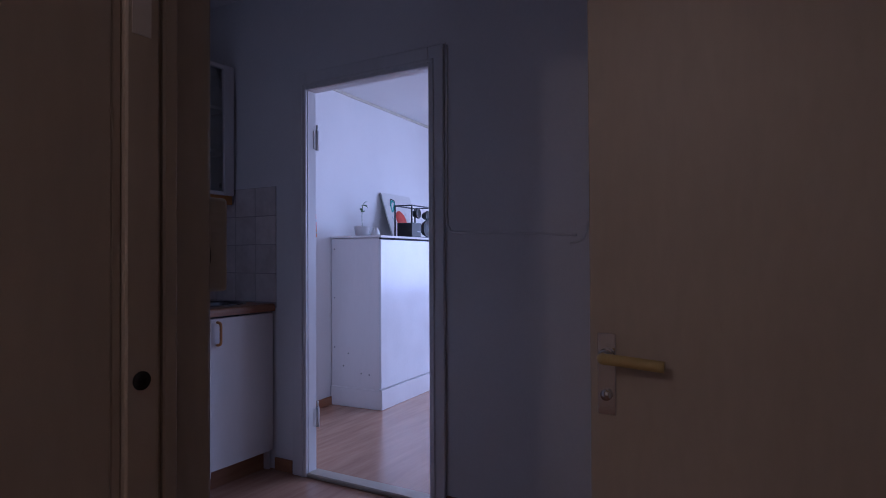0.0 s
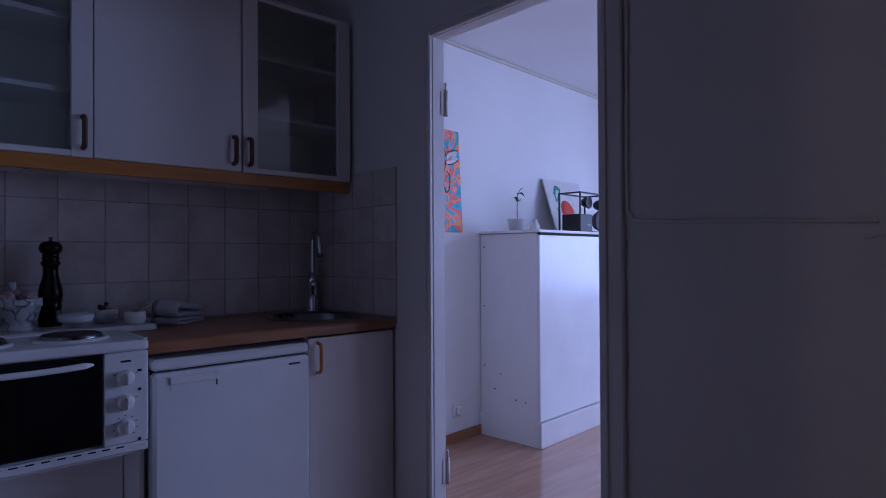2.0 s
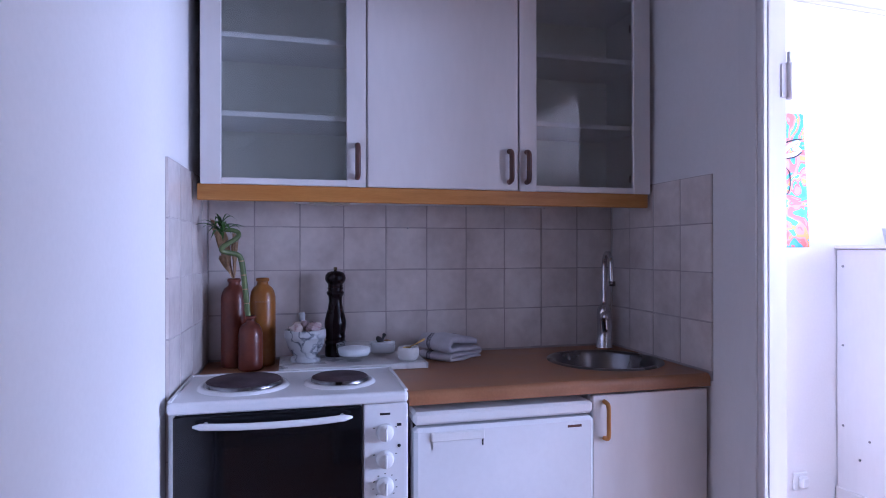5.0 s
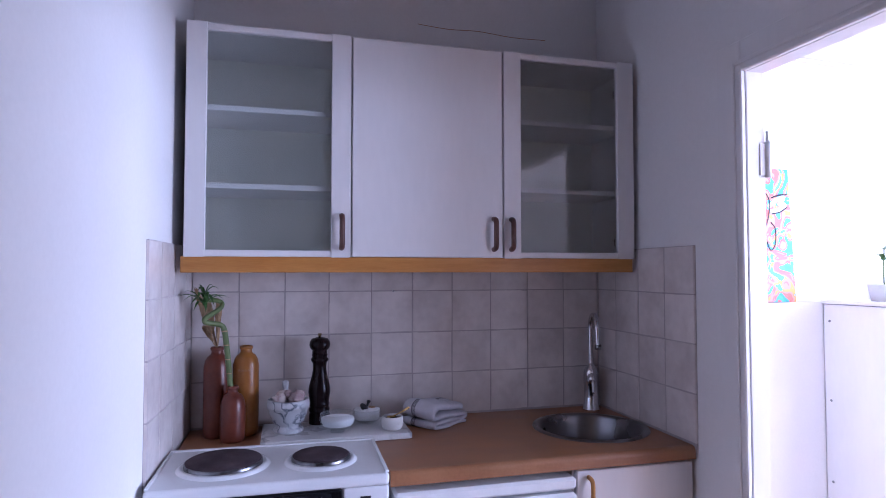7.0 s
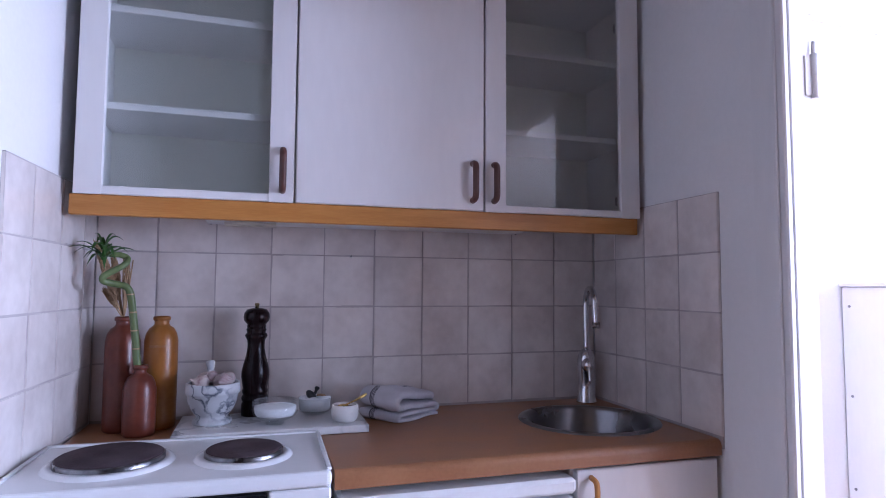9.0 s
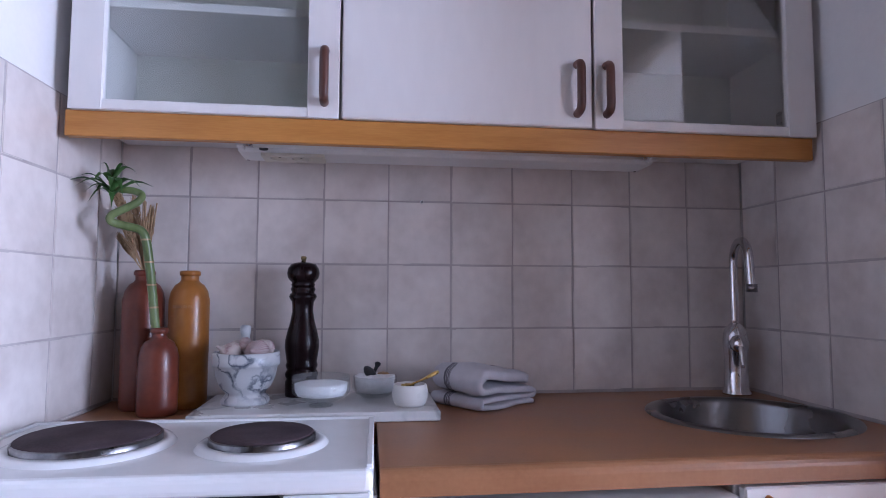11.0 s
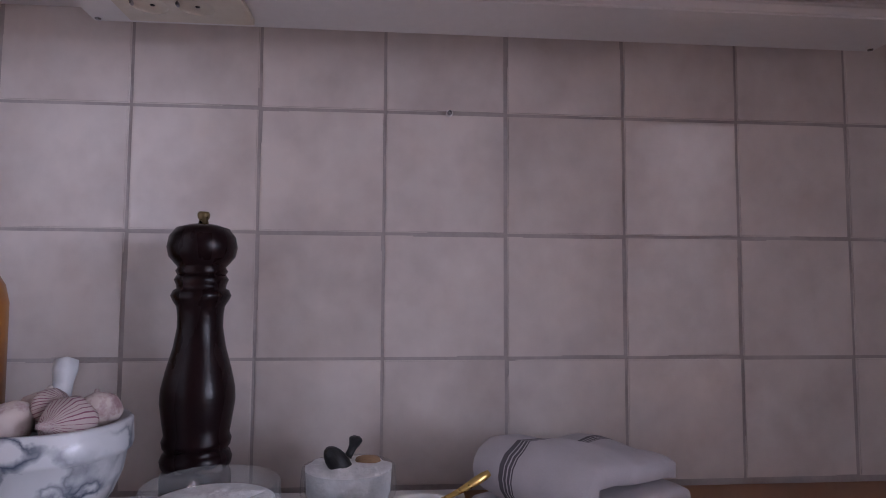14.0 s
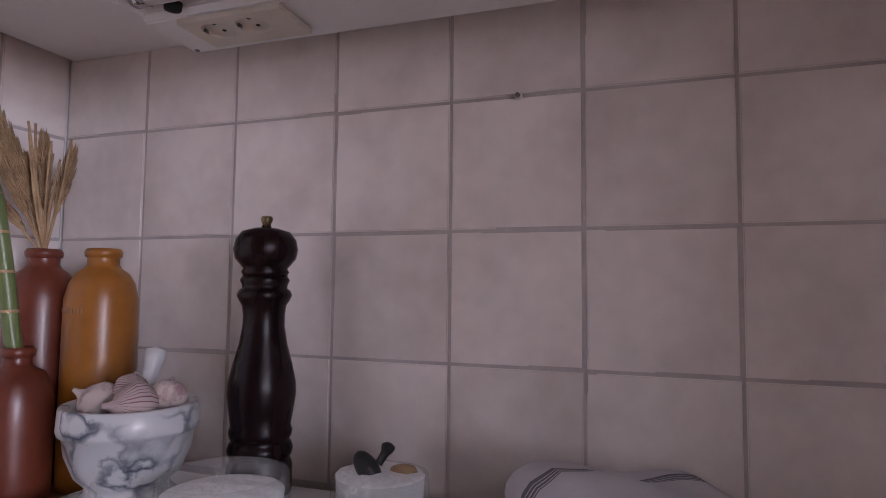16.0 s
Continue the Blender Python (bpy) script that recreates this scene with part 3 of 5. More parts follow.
def wall_cabinet(y0, y1, glazed, stile_left=0.055, stile_right=0.055, handles=()):
    kind = "white wall cabinet with a glazed door and empty shelves" if glazed else "white wall cabinet with a plain closed door"
    cab = thing("wall_cabinet", (0.0, (y0 + y1) / 2, 1.441), kind, "cabinet", "wall cabinets over the worktop")
    t = 0.016
    for nm, row in (("side_panel", (0.001, 0.262, y0, y0 + t, 1.441, 2.138)), ("side_panel", (0.001, 0.262, y1 - t, y1, 1.441, 2.138)), ("bottom_panel", (0.001, 0.262, y0 + t, y1 - t, 1.441, 1.457)), ("top_panel", (0.001, 0.262, y0 + t, y1 - t, 2.122, 2.138))):
        boxes(nm, CABINET, cab, row)
    boxes("back_panel", INSIDE, cab, (0.002, 0.010, y0 + t, y1 - t, 1.457, 2.122))
    for z in ((1.647, 1.885) if y0 < 0.5 else (1.666, 1.902)):
        boxes("shelf", CABINET, cab, (0.012, 0.258, y0 + t + 0.001, y1 - t - 0.001, z, z + 0.017), bevel=0.001)
    if glazed:
        hinge_y = y1 - t - 0.012 if y0 > 0.5 else y0 + t + 0.012
        for z in (1.500, 2.050):
            boxes("hinge", STEEL, cab, (0.205, 0.262, hinge_y - 0.008, hinge_y + 0.008, z - 0.014, z + 0.014), bevel=0.003, label="small steel cabinet hinge")
    g = 0.0025
    if not glazed:
        door = boxes("door", CABINET, cab, (0.265, 0.285, y0 + g, y1 - g, 1.441, 2.142), bevel=0.003)
    else:
        bm = bmesh.new()
        frame_ring(bm, 0.265, 0.285, y0 + g, y1 - g, 1.440, 2.142, stile_left - g, stile_right - g, 0.020, 0.020)
        door = part("door", bm, CABINET, cab)
        for y, s in ((y0 + g, stile_left), (y1 - stile_right, stile_right)):
            boxes("stile", CABINET, door, (0.2852, 0.2885, y, y + s - g, 1.4385, 2.143), bevel=0.001)
        pane = boxes("pane", HAZED, door, (0.271, 0.275, y0 + stile_left - 0.004, y1 - stile_right + 0.004, 1.456, 2.124))
        pane.visible_shadow = False
    for y in handles:
        d_handle(door, HANDLE_BROWN, 0.285, y, 1.468, 1.570, "dark brown wooden bow handle", 0.0088, 0.026)
    return cab


wall_cabinet(0.012, 0.503, True, 0.060, 0.062, (0.473,))
wall_cabinet(0.503, 1.012, False, handles=(0.977,))
wall_cabinet(1.012, 1.508, True, 0.062, 0.066, (1.038,))
valance = tagged(boxes("valance", BEECH, None, (0.252, 0.274, 0.004, 1.507, 1.392, 1.4405), bevel=0.002), "orange beech light valance under the wall cabinets", "valance")

# strip light under the cabinets, switched off
strip = thing("strip_light", (0.12, 0.75, 1.44), "white under-cabinet strip light with sockets, switched off", "light")
bm = bmesh.new()
_prof = [(0.040, 1.4405), (0.040, 1.410), (0.056, 1.401), (0.138, 1.403), (0.146, 1.412), (0.146, 1.430), (0.205, 1.434), (0.205, 1.4405)]
for y0, y1 in ((0.284, 1.210),):
    a = [bm.verts.new((x, y0, z)) for x, z in _prof]
    b = [bm.verts.new((x, y1, z)) for x, z in _prof]
    for k in range(len(_prof)):
        bm.faces.new((a[k], a[(k + 1) % len(a)], b[(k + 1) % len(a)], b[k]))
    bm.faces.new(a), bm.faces.new(b[::-1])
bmesh.ops.bevel(bm, geom=bm.edges[:], offset=0.002, segments=2, affect="EDGES")
part("housing", bm, PLASTIC, strip)
bar("tube", CERAMIC, strip, [(0.172, 0.322, 1.4175), (0.172, 1.165, 1.4175)], 0.013, 16, "unlit fluorescent tube")
for y in (0.302, 1.165):
    bar("tube_cap", CHROME, strip, [(0.172, y, 1.4175), (0.172, y + 0.020, 1.4175)], 0.0138, 16, "metal tube cap")
    boxes("lamp_holder", PLASTIC, strip, (0.154, 0.190, y - 0.012 if y < 1 else y + 0.018, y + 0.002 if y < 1 else y + 0.032, 1.401, 1.434), bevel=0.003)
sock = thing("double_socket", (0.098, 0.405, 1.40), "yellowed double wall socket set in the strip light", "socket")
bm = bmesh.new()
slab_with_hole(bm, 0.074, 0.140, 0.332, 0.388, 1.395, 1.4015, 0.112, 0.366, 0.019, 32)
slab_with_hole(bm, 0.074, 0.140, 0.388, 0.440, 1.395, 1.4015, 0.112, 0.412, 0.019, 32)
box(bm, 0.074, 0.140, 0.440, 0.464, 1.395, 1.4015)
part("plate", bm, OLD_PLASTIC, sock)
for y in (0.366, 0.412):
    turned("well", OLD_PLASTIC, sock, [(0.0191, 0), (0.0188, 0.0048), (0, 0.0048)], (0.112, y, 1.395), 28)
    # dark dots stand in for the shade in the pin holes
    for x in (0.103, 0.121):
        turned("pin_hole", GAP, sock, [(0, 0), (0.0026, 0), (0.0026, 0.0004), (0, 0.0004)], (x, y, 1.3994), 10)
    boxes("earth_clip", STEEL, sock, (0.109, 0.115, y - 0.0187, y - 0.0165, 1.3955, 1.3995))
turned("knob", GAP, strip, [(0, 0), (0.010, 0), (0.009, -0.008), (0, -0.010)], (0.155, 0.340, 1.412), 18)
for y, z in ((0.292, 1.403), (1.202, 1.403)):
    turned("screw", STEEL, strip, [(0, 0), (0.004, 0), (0.003, -0.003), (0, -0.003)], (0.062, y, z), 10)

# worktop with a round hole for the sink
SX, SY, SR = 0.300, 1.318, 0.178


worktop = thing("worktop", (0.3, 0.95, CT - 0.038), "orange-brown beech laminate worktop with a rounded front edge", "worktop")
bm = bmesh.new()
slab_with_hole(bm, 0.002, 0.570, 0.579, 1.518, CT - 0.038, CT, SX, SY, SR)
box(bm, 0.002, 0.290, 0.001, 0.579, CT - 0.038, CT)
part("slab", bm, COUNTER, worktop)
bm = bmesh.new()
_e = [(0.570, CT - 0.038), (0.570, CT)] + [(0.570 + 0.016 * math.sin(a), CT - 0.016 + 0.016 * math.cos(a)) for a in np.linspace(0, math.pi / 2, 6)[1:]] + [(0.586, CT - 0.038)]
a = [bm.verts.new((x, 0.579, z)) for x, z in _e]
b = [bm.verts.new((x, 1.518, z)) for x, z in _e]
for k in range(len(_e)):
    f = bm.faces.new((a[k], a[(k + 1) % len(a)], b[(k + 1) % len(a)], b[k]))
bm.faces.new(a), bm.faces.new(b[::-1])
part("front_edge", bm, COUNTER, worktop)

sink = thing("sink", (SX, SY, CT), "round brushed steel sink set in the worktop", "sink")
turned("bowl", SINK_STEEL, sink, [(0.196, 0.0005), (0.194, 0.004), (0.178, 0.005), (0.170, 0.001), (0.166, -0.006), (0.160, -0.10), (0.150, -0.128), (0.125, -0.142), (0.03, -0.148), (0.028, -0.150), (0, -0.150)], (SX, SY, CT), 56)
turned("drain", CHROME, sink, [(0.040, 0.0), (0.038, 0.004), (0.026, 0.003), (0.024, -0.001), (0, -0.001)], (SX, SY, CT - 0.1475), 28)
# black disc on the bowl wall, drawn for the overflow's shaded inside
turned("overflow", GAP, sink, [(0, 0), (0.014, 0), (0.013, 0.003), (0, 0.003)], (SX - 0.110, SY - 0.121, CT - 0.035), 18, label="dark disc painted for the shade in the overflow hole", m=Matrix.Rotation(radians(47.7), 4, "Z") @ Matrix.Rotation(radians(86), 4, "Y"))

FX, FY = 0.062, 1.452
tap = thing("faucet", (FX, FY, CT), "chrome mixer tap with a high curved spout", "faucet")
turned("base", CHROME, tap, [(0, 0), (0.033, 0), (0.033, 0.004), (0.029, 0.008), (0.0275, 0.055), (0.0265, 0.092), (0.0280, 0.098), (0.0290, 0.125), (0.0275, 0.146), (0.021, 0.160), (0.012, 0.170), (0, 0.170)], (FX, FY, CT), 32)
_d = Vector((0.955, -0.295, 0))
_p = [Vector((FX, FY, CT + 0.160)), Vector((FX, FY, CT + 0.24)), Vector((FX, FY, CT + 0.305))]
for a in np.linspace(0.35, math.pi - 0.1, 8):
    _p.append(Vector((FX, FY, CT + 0.315)) + _d * (0.060 - 0.060 * math.cos(a)) + Vector((0, 0, 0.052 * math.sin(a))))
_p.append(_p[-1] + Vector((0.003, 0, -0.035)))
_p.append(_p[-1] + Vector((0.003, 0, -0.035)))
spout = bar("spout", CHROME, tap, smooth_line(_p, 4), 0.0097, 14)
bar("aerator", STEEL, spout, [_p[-1] + Vector((0, 0, 0.014)), _p[-1] + Vector((0, 0, -0.004))], 0.0122, 16)
lever = turned("lever_cap", CHROME, tap, [(0, 0), (0.021, 0), (0.023, 0.012), (0.016, 0.026), (0, 0.030)], (FX + 0.020, FY - 0.008, CT + 0.118), 24, m=Matrix.Rotation(radians(62), 4, "Y"))
bar("lever", CHROME, lever, smooth_line([(FX + 0.036, FY - 0.012, CT + 0.128), (FX + 0.050, FY - 0.018, CT + 0.105), (FX + 0.058, FY - 0.020, CT + 0.07)], 4), [0.008, 0.007, 0.006, 0.006, 0.0055, 0.0055, 0.005, 0.005, 0.0045], 10)
turned("badge", GAP, tap, [(0, 0), (0.006, 0), (0.006, 0.002), (0, 0.002)], (FX + 0.0235, FY - 0.006, CT + 0.05), 16, m=Matrix.Rotation(radians(80), 4, "Y"))

# table-top cooker with two plates and an oven
X0C, X1C, Y0C, Y1C, ZB, ZT = 0.298, 0.626, -0.014, 0.572, 0.556, 0.876
stove = thing("cooker", (0.44, 0.29, ZB), "white table-top cooker with two hotplates and a black oven door", "cooker",
              turn=Matrix.Translation((0.45, 0.569, 0)) @ Matrix.Rotation(radians(-1.0), 4, "Z") @ Matrix.Translation((-0.45, -0.569, 0)))
boxes("casing", ENAMEL, stove, (X0C, X1C - 0.02, Y0C, Y1C, ZB, 0.846), bevel=0.006)
bm = bmesh.new()
box(bm, X0C, X1C + 0.004, Y0C, Y1C, 0.846, ZT, bevel=0.010, segments=3)
part("hob", bm, ENAMEL, stove)
boxes("hob_rim", ENAMEL, stove, (X0C, X0C + 0.012, Y0C, Y1C, ZT - 0.003, ZT + 0.004), (X0C + 0.012, X1C - 0.012, Y0C, Y0C + 0.010, ZT - 0.003, ZT + 0.004), (X0C + 0.012, X1C - 0.012, Y1C - 0.010, Y1C, ZT - 0.003, ZT + 0.004), bevel=0.002)
for cx, cy, r in ((0.466, 0.150, 0.097), (0.477, 0.404, 0.0755)):
    ring = turned("plate_surround", ENAMEL, stove, [(r + 0.024, -0.001), (r + 0.018, 0.006), (r + 0.006, 0.008), (r + 0.003, 0.004), (0, 0.004)], (cx, cy, ZT), 48)
    turned("rim", RIM_STEEL, ring, [(r + 0.0035, 0.003), (r + 0.0035, 0.0145), (r + 0.001, 0.0165), (r, 0.015)], (cx, cy, ZT), 48, "steel hotplate rim")
    prof = [(r, 0.004), (r, 0.0165), (r - 0.0025, 0.0185), (0.026, 0.0185), (0.023, 0.0178), (0, 0.0178)]
    turned("hotplate", IRON, ring, prof, (cx, cy, ZT), 48, "dark cast iron hotplate")
odoor = boxes("oven_door", DARK_GLASS, stove, (X1C - 0.019, X1C, Y0C + 0.014, 0.452, 0.592, 0.843), bevel=0.004, label="black glass oven door")
bm = bmesh.new()
tube(bm, smooth_line([(X1C + 0.022, 0.048, 0.823), (X1C + 0.028, 0.14, 0.819), (X1C + 0.030, 0.235, 0.818), (X1C + 0.028, 0.33, 0.819), (X1C + 0.022, 0.425, 0.823)], 5), [0.003] + [0.0085] * 19 + [0.003], 12)
for y in (0.075, 0.40):
    tube(bm, [(X1C - 0.002, y, 0.822), (X1C + 0.026, y, 0.820)], 0.006, 10)
part("oven_handle", bm, ENAMEL, odoor, "white curved oven handle")
boxes("label_plate", STEEL, odoor, (X1C, X1C + 0.0012, 0.035, 0.083, 0.602, 0.620), label="small silver label")
boxes("label_line", GAP, odoor, (X1C + 0.0012, X1C + 0.0018, 0.040, 0.078, 0.6095, 0.6125))
boxes("control_panel", ENAMEL, stove, (X1C - 0.019, X1C - 0.001, 0.455, Y1C - 0.002, 0.585, 0.845), bevel=0.003)
boxes("lower_rail", ENAMEL, stove, (X1C - 0.019, X1C + 0.001, Y0C + 0.004, Y1C - 0.002, ZB + 0.002, 0.584), bevel=0.004)
# raised near-black bars imitate the shade in the vent slots
for k in range(13):
    boxes("vent_slot", GAP, stove, (X1C + 0.0008, X1C + 0.0022, 0.060 + 0.0355 * k, 0.080 + 0.0355 * k, 0.5765, 0.5805))
for z in (0.772, 0.703, 0.634):
    knob = turned("knob", PLASTIC, stove, [(0, 0), (0.0225, 0), (0.0222, 0.008), (0.019, 0.019), (0.017, 0.021), (0, 0.021)], (X1C - 0.001, 0.510, z), 32, "white round control knob", m=Matrix.Rotation(radians(90), 4, "Y"))
    boxes("grip", PLASTIC, knob, (X1C + 0.018, X1C + 0.029, 0.5065, 0.5135, z - 0.017, z + 0.017), bevel=0.002)
    for k in range(9):
        a = radians(-135 + 270 * k / 8)
        y, zz = 0.510 + 0.031 * math.sin(a), z + 0.031 * math.cos(a)
        if z < 0.65 or k in (2, 6):
            boxes("scale_mark", GAP, stove, (X1C - 0.001, X1C - 0.0004, y - 0.0022, y + 0.0022, zz - 0.0011, zz + 0.0011))
for y, z in ((0.547, 0.735), (0.547, 0.592)):
    turned("pilot_light", GAP, stove, [(0, 0), (0.0045, 0), (0.004, 0.002), (0, 0.002)], (X1C - 0.001, y, z), 14, m=Matrix.Rotation(radians(90), 4, "Y"))
boxes("brand_mark", GAP, stove, (X1C - 0.001, X1C - 0.0004, 0.497, 0.524, 0.816, 0.822))
boxes("mark", GAP, stove, (X1C - 0.001, X1C - 0.0004, 0.541, 0.553, 0.786, 0.793))
# carcass that carries the cooker
stand = thing("base_cabinet", (0.30, 0.29, 0), "white open base unit that carries the cooker", "cabinet", "base units")
boxes("shelf", CABINET, stand, (0.02, 0.560, 0.020, 0.558, ZB - 0.022, ZB - 0.004), bevel=0.002)
boxes("side_panel", CABINET, stand, (0.02, 0.565, 0.003, 0.019, 0.0, ZB - 0.004), bevel=0.002)
boxes("side_panel", CABINET, stand, (0.02, 0.565, 0.559, 0.575, 0.0, CT - 0.040), bevel=0.002)
boxes("back_panel", CABINET, stand, (0.004, 0.018, 0.003, 0.575, 0.0, CT - 0.040))
boxes("drawer_front", CABINET, stand, (0.40, 0.42, 0.022, 0.556, 0.10, ZB - 0.05), bevel=0.002)
boxes("plinth", PLINTH, stand, (0.48, 0.50, 0.020, 0.558, 0, 0.095))
for y in (0.05, 0.52):
    turned("foot", GAP, stove, [(0, 0), (0.012, 0), (0.012, -0.0045), (0, -0.0045)], (0.54, y, ZB), 14)

# refrigerator
fridge = thing("refrigerator", (0.31, 0.855, 0), "white under-counter refrigerator with a recessed grip", "refrigerator")
boxes("cabinet", ENAMEL, fridge, (0.03, 0.545, 0.592, 1.116, 0.03, 0.765), bevel=0.004)
boxes("top", PLASTIC, fridge, (0.03, 0.592, 0.590, 1.118, 0.771, 0.806), bevel=0.008)
fdoor = boxes("door", ENAMEL, fridge, (0.550, 0.598, 0.590, 1.118, 0.075, 0.764), bevel=0.010)
boxes("grip", PLASTIC, fdoor, (0.5975, 0.6035, 0.636, 0.785, 0.727, 0.752), bevel=0.0025)
boxes("grip_recess", ENAMEL, fdoor, (0.598, 0.6003, 0.640, 0.780, 0.708, 0.727))
boxes("grip_edge", GAP, fdoor, (0.5985, 0.6012, 0.778, 0.782, 0.709, 0.727))
boxes("gasket", GAP, fridge, (0.540, 0.552, 0.596, 1.112, 0.08, 0.769))
boxes("badge", HANDLE_BROWN, fdoor, (0.598, 0.5988, 1.035, 1.078, 0.737, 0.744))
boxes("kick_plate", GAP, fridge, (0.50, 0.515, 0.60, 1.11, 0.0, 0.07))

# sink unit
sunit = thing("base_cabinet", (0.3, 1.32, 0), "white base cabinet under the sink with a plain door", "cabinet", "base units")
boxes("side_panel", CABINET, sunit, (0.02, 0.552, 1.121, 1.137, 0.0, CT - 0.040), bevel=0.002)
boxes("side_panel", CABINET, sunit, (0.02, 0.552, 1.500, 1.516, 0.0, CT - 0.040), bevel=0.002)
boxes("bottom", CABINET, sunit, (0.02, 0.552, 1.137, 1.500, 0.10, 0.116))
sdoor = boxes("door", CABINET, sunit, (0.555, 0.575, 1.126, 1.515, 0.102, 0.816), bevel=0.003)
d_handle(sdoor, BEECH, 0.575, 1.163, 0.690, 0.798, "orange wooden bow handle", 0.0065, 0.026)
boxes("plinth", PLINTH, sunit, (0.50, 0.52, 1.121, 1.516, 0, 0.100), label="brown wooden plinth")

# ---- things on the worktop ----


def bottle(name, mat, cx, cy, r, h, label, neck=0.019, neck_h=0.028):
    ob = thing(name, (cx, cy, CT), label, "bottle", "stoneware bottles in the corner")
    s = h - neck_h
    body = turned("body", mat, ob, [(0, 0), (r - 0.004, 0), (r - 0.0005, 0.004), (r, 0.02), (r + 0.0005, s * 0.5), (r, s - 0.035), (r - 0.004, s - 0.016), (r * 0.72, s - 0.003), (neck + 0.002, s + 0.003), (neck - 0.001, s + 0.008), (neck - 0.001, h - 0.012)], (cx, cy, CT), 40)
    turned("lip", mat, ob, [(neck - 0.001, h - 0.012), (neck + 0.002, h - 0.010), (neck + 0.0025, h - 0.004), (neck, h), (neck - 0.006, h - 0.001), (neck - 0.007, h - 0.04), (0, h - 0.04)], (cx, cy, CT), 32)
    return ob, body


bottle("bottle", RED_CLAY, 0.096, 0.093, 0.041, 0.288, "tall dark red stoneware bottle holding dried grass")
_, _ob = bottle("bottle", OCHRE_CLAY, 0.086, 0.182, 0.041, 0.288, "tall ochre glazed stoneware bottle on the worktop")
for k in range(9):
    a = radians(-32 + 6.5 * k)
    px, py = 0.086 + 0.0412 * math.cos(a), 0.182 + 0.0412 * math.sin(a)
    bmk = bmesh.new()
    box(bmk, -0.0006, 0.0006, -0.0014, 0.0014, -0.003, 0.003)
    bmk.transform(Matrix.Translation((px, py, CT + 0.212)) @ Matrix.Rotation(a, 4, "Z"))
    part("stamp", bmk, PLINTH, _ob)
bottle("bottle", RED_CLAY, 0.163, 0.148, 0.038, 0.172, "short red stoneware bottle holding a green bamboo stalk", 0.015, 0.026)

# lucky bamboo with a curled stem
bamboo = thing("bamboo_plant", (0.158, 0.153, CT + 0.14), "green curled bamboo stalk with a tuft of leaves", "plant")
_c = [(0.158, 0.153, 1.00), (0.164, 0.149, 1.06), (0.170, 0.144, 1.12), (0.177, 0.138, 1.18), (0.183, 0.132, 1.225), (0.188, 0.122, 1.243), (0.200, 0.096, 1.250), (0.212, 0.078, 1.256), (0.216, 0.080, 1.268), (0.208, 0.104, 1.284), (0.200, 0.122, 1.298), (0.190, 0.124, 1.312), (0.190, 0.108, 1.320), (0.198, 0.084, 1.322), (0.204, 0.074, 1.334)]
_c = [(x, y - 0.010 * min(1, (z - 0.9) / 0.15), z if z < 1.01 else z - 0.015) for x, y, z in _c]
stem = bar("stalk", BAMBOO, bamboo, smooth_line(_c, 6), [0.0088] * 26 + [0.0084 - 0.00003 * k for k in range(len(_c) * 6 - 31)], 14)
for q in ((0.1622, 0.1502, 1.042), (0.167, 0.1465, 1.09), (0.1717, 0.1425, 1.135), (0.177, 0.138, 1.18), (0.183, 0.132, 1.224)):
    q = (q[0], q[1] - 0.010, q[2] - 0.015)
    turned("node", STRAW, stem, [(0.0086, -0.0022), (0.0098, 0), (0.0086, 0.0022)], q, 12)


def blade(bm, base, tip, width, sag, n=7):
    base, tip = Vector(base), Vector(tip)
    side = (tip - base).cross(Vector((0, 0, 1)))
    side = (side if side.length > 1e-5 else Vector((0, 1, 0))).normalized()
    rows = []
    for k in range(n + 1):
        t = k / n
        p = base.lerp(tip, t) + Vector((0, 0, sag * math.sin(math.pi * t)))
        w = width * (0.25 + 0.75 * math.sin(math.pi * min(1, 0.15 + t * 0.9)) ** 0.8) * (1 - t ** 4)
        rows.append((bm.verts.new(p - side * w + Vector((0, 0, 0.15 * w))), bm.verts.new(p - Vector((0, 0, 0.25 * w))), bm.verts.new(p + side * w + Vector((0, 0, 0.15 * w)))))
    for a, b in zip(rows, rows[1:]):
        for k in (0, 1):
            bm.faces.new((a[k], a[k + 1], b[k + 1], b[k])).smooth = True


_top = Vector((0.204, 0.064, 1.318))
_rng = random.Random(4)
for dx, dy, dz, w in ((0.010, -0.085, -0.004, 0.0075), (-0.010, -0.066, 0.014, 0.0075), (0.026, -0.058, -0.014, 0.0075), (0.034, -0.036, -0.026, 0.007), (-0.012, 0.074, -0.006, 0.0095), (0.020, 0.060, -0.012, 0.009),
                      (0.004, 0.046, 0.018, 0.008), (0.045, 0.014, -0.022, 0.008), (0.052, -0.014, -0.008, 0.008), (-0.042, 0.010, 0.008, 0.008), (0.012, -0.018, 0.034, 0.0065), (0.030, 0.028, -0.014, 0.0075),
                      (0.040, -0.026, -0.044, 0.007), (0.020, 0.008, -0.052, 0.007), (-0.016, -0.040, -0.022, 0.007), (-0.030, -0.022, 0.016, 0.007), (0.006, 0.028, 0.030, 0.006), (0.036, 0.034, -0.030, 0.007)):
    bm = bmesh.new()
    blade(bm, _top + Vector((0, 0, _rng.uniform(-0.030, 0.006))), _top + Vector((dx, dy, dz)), w, 0.020)
    part("leaf", bm, LEAF, bamboo)

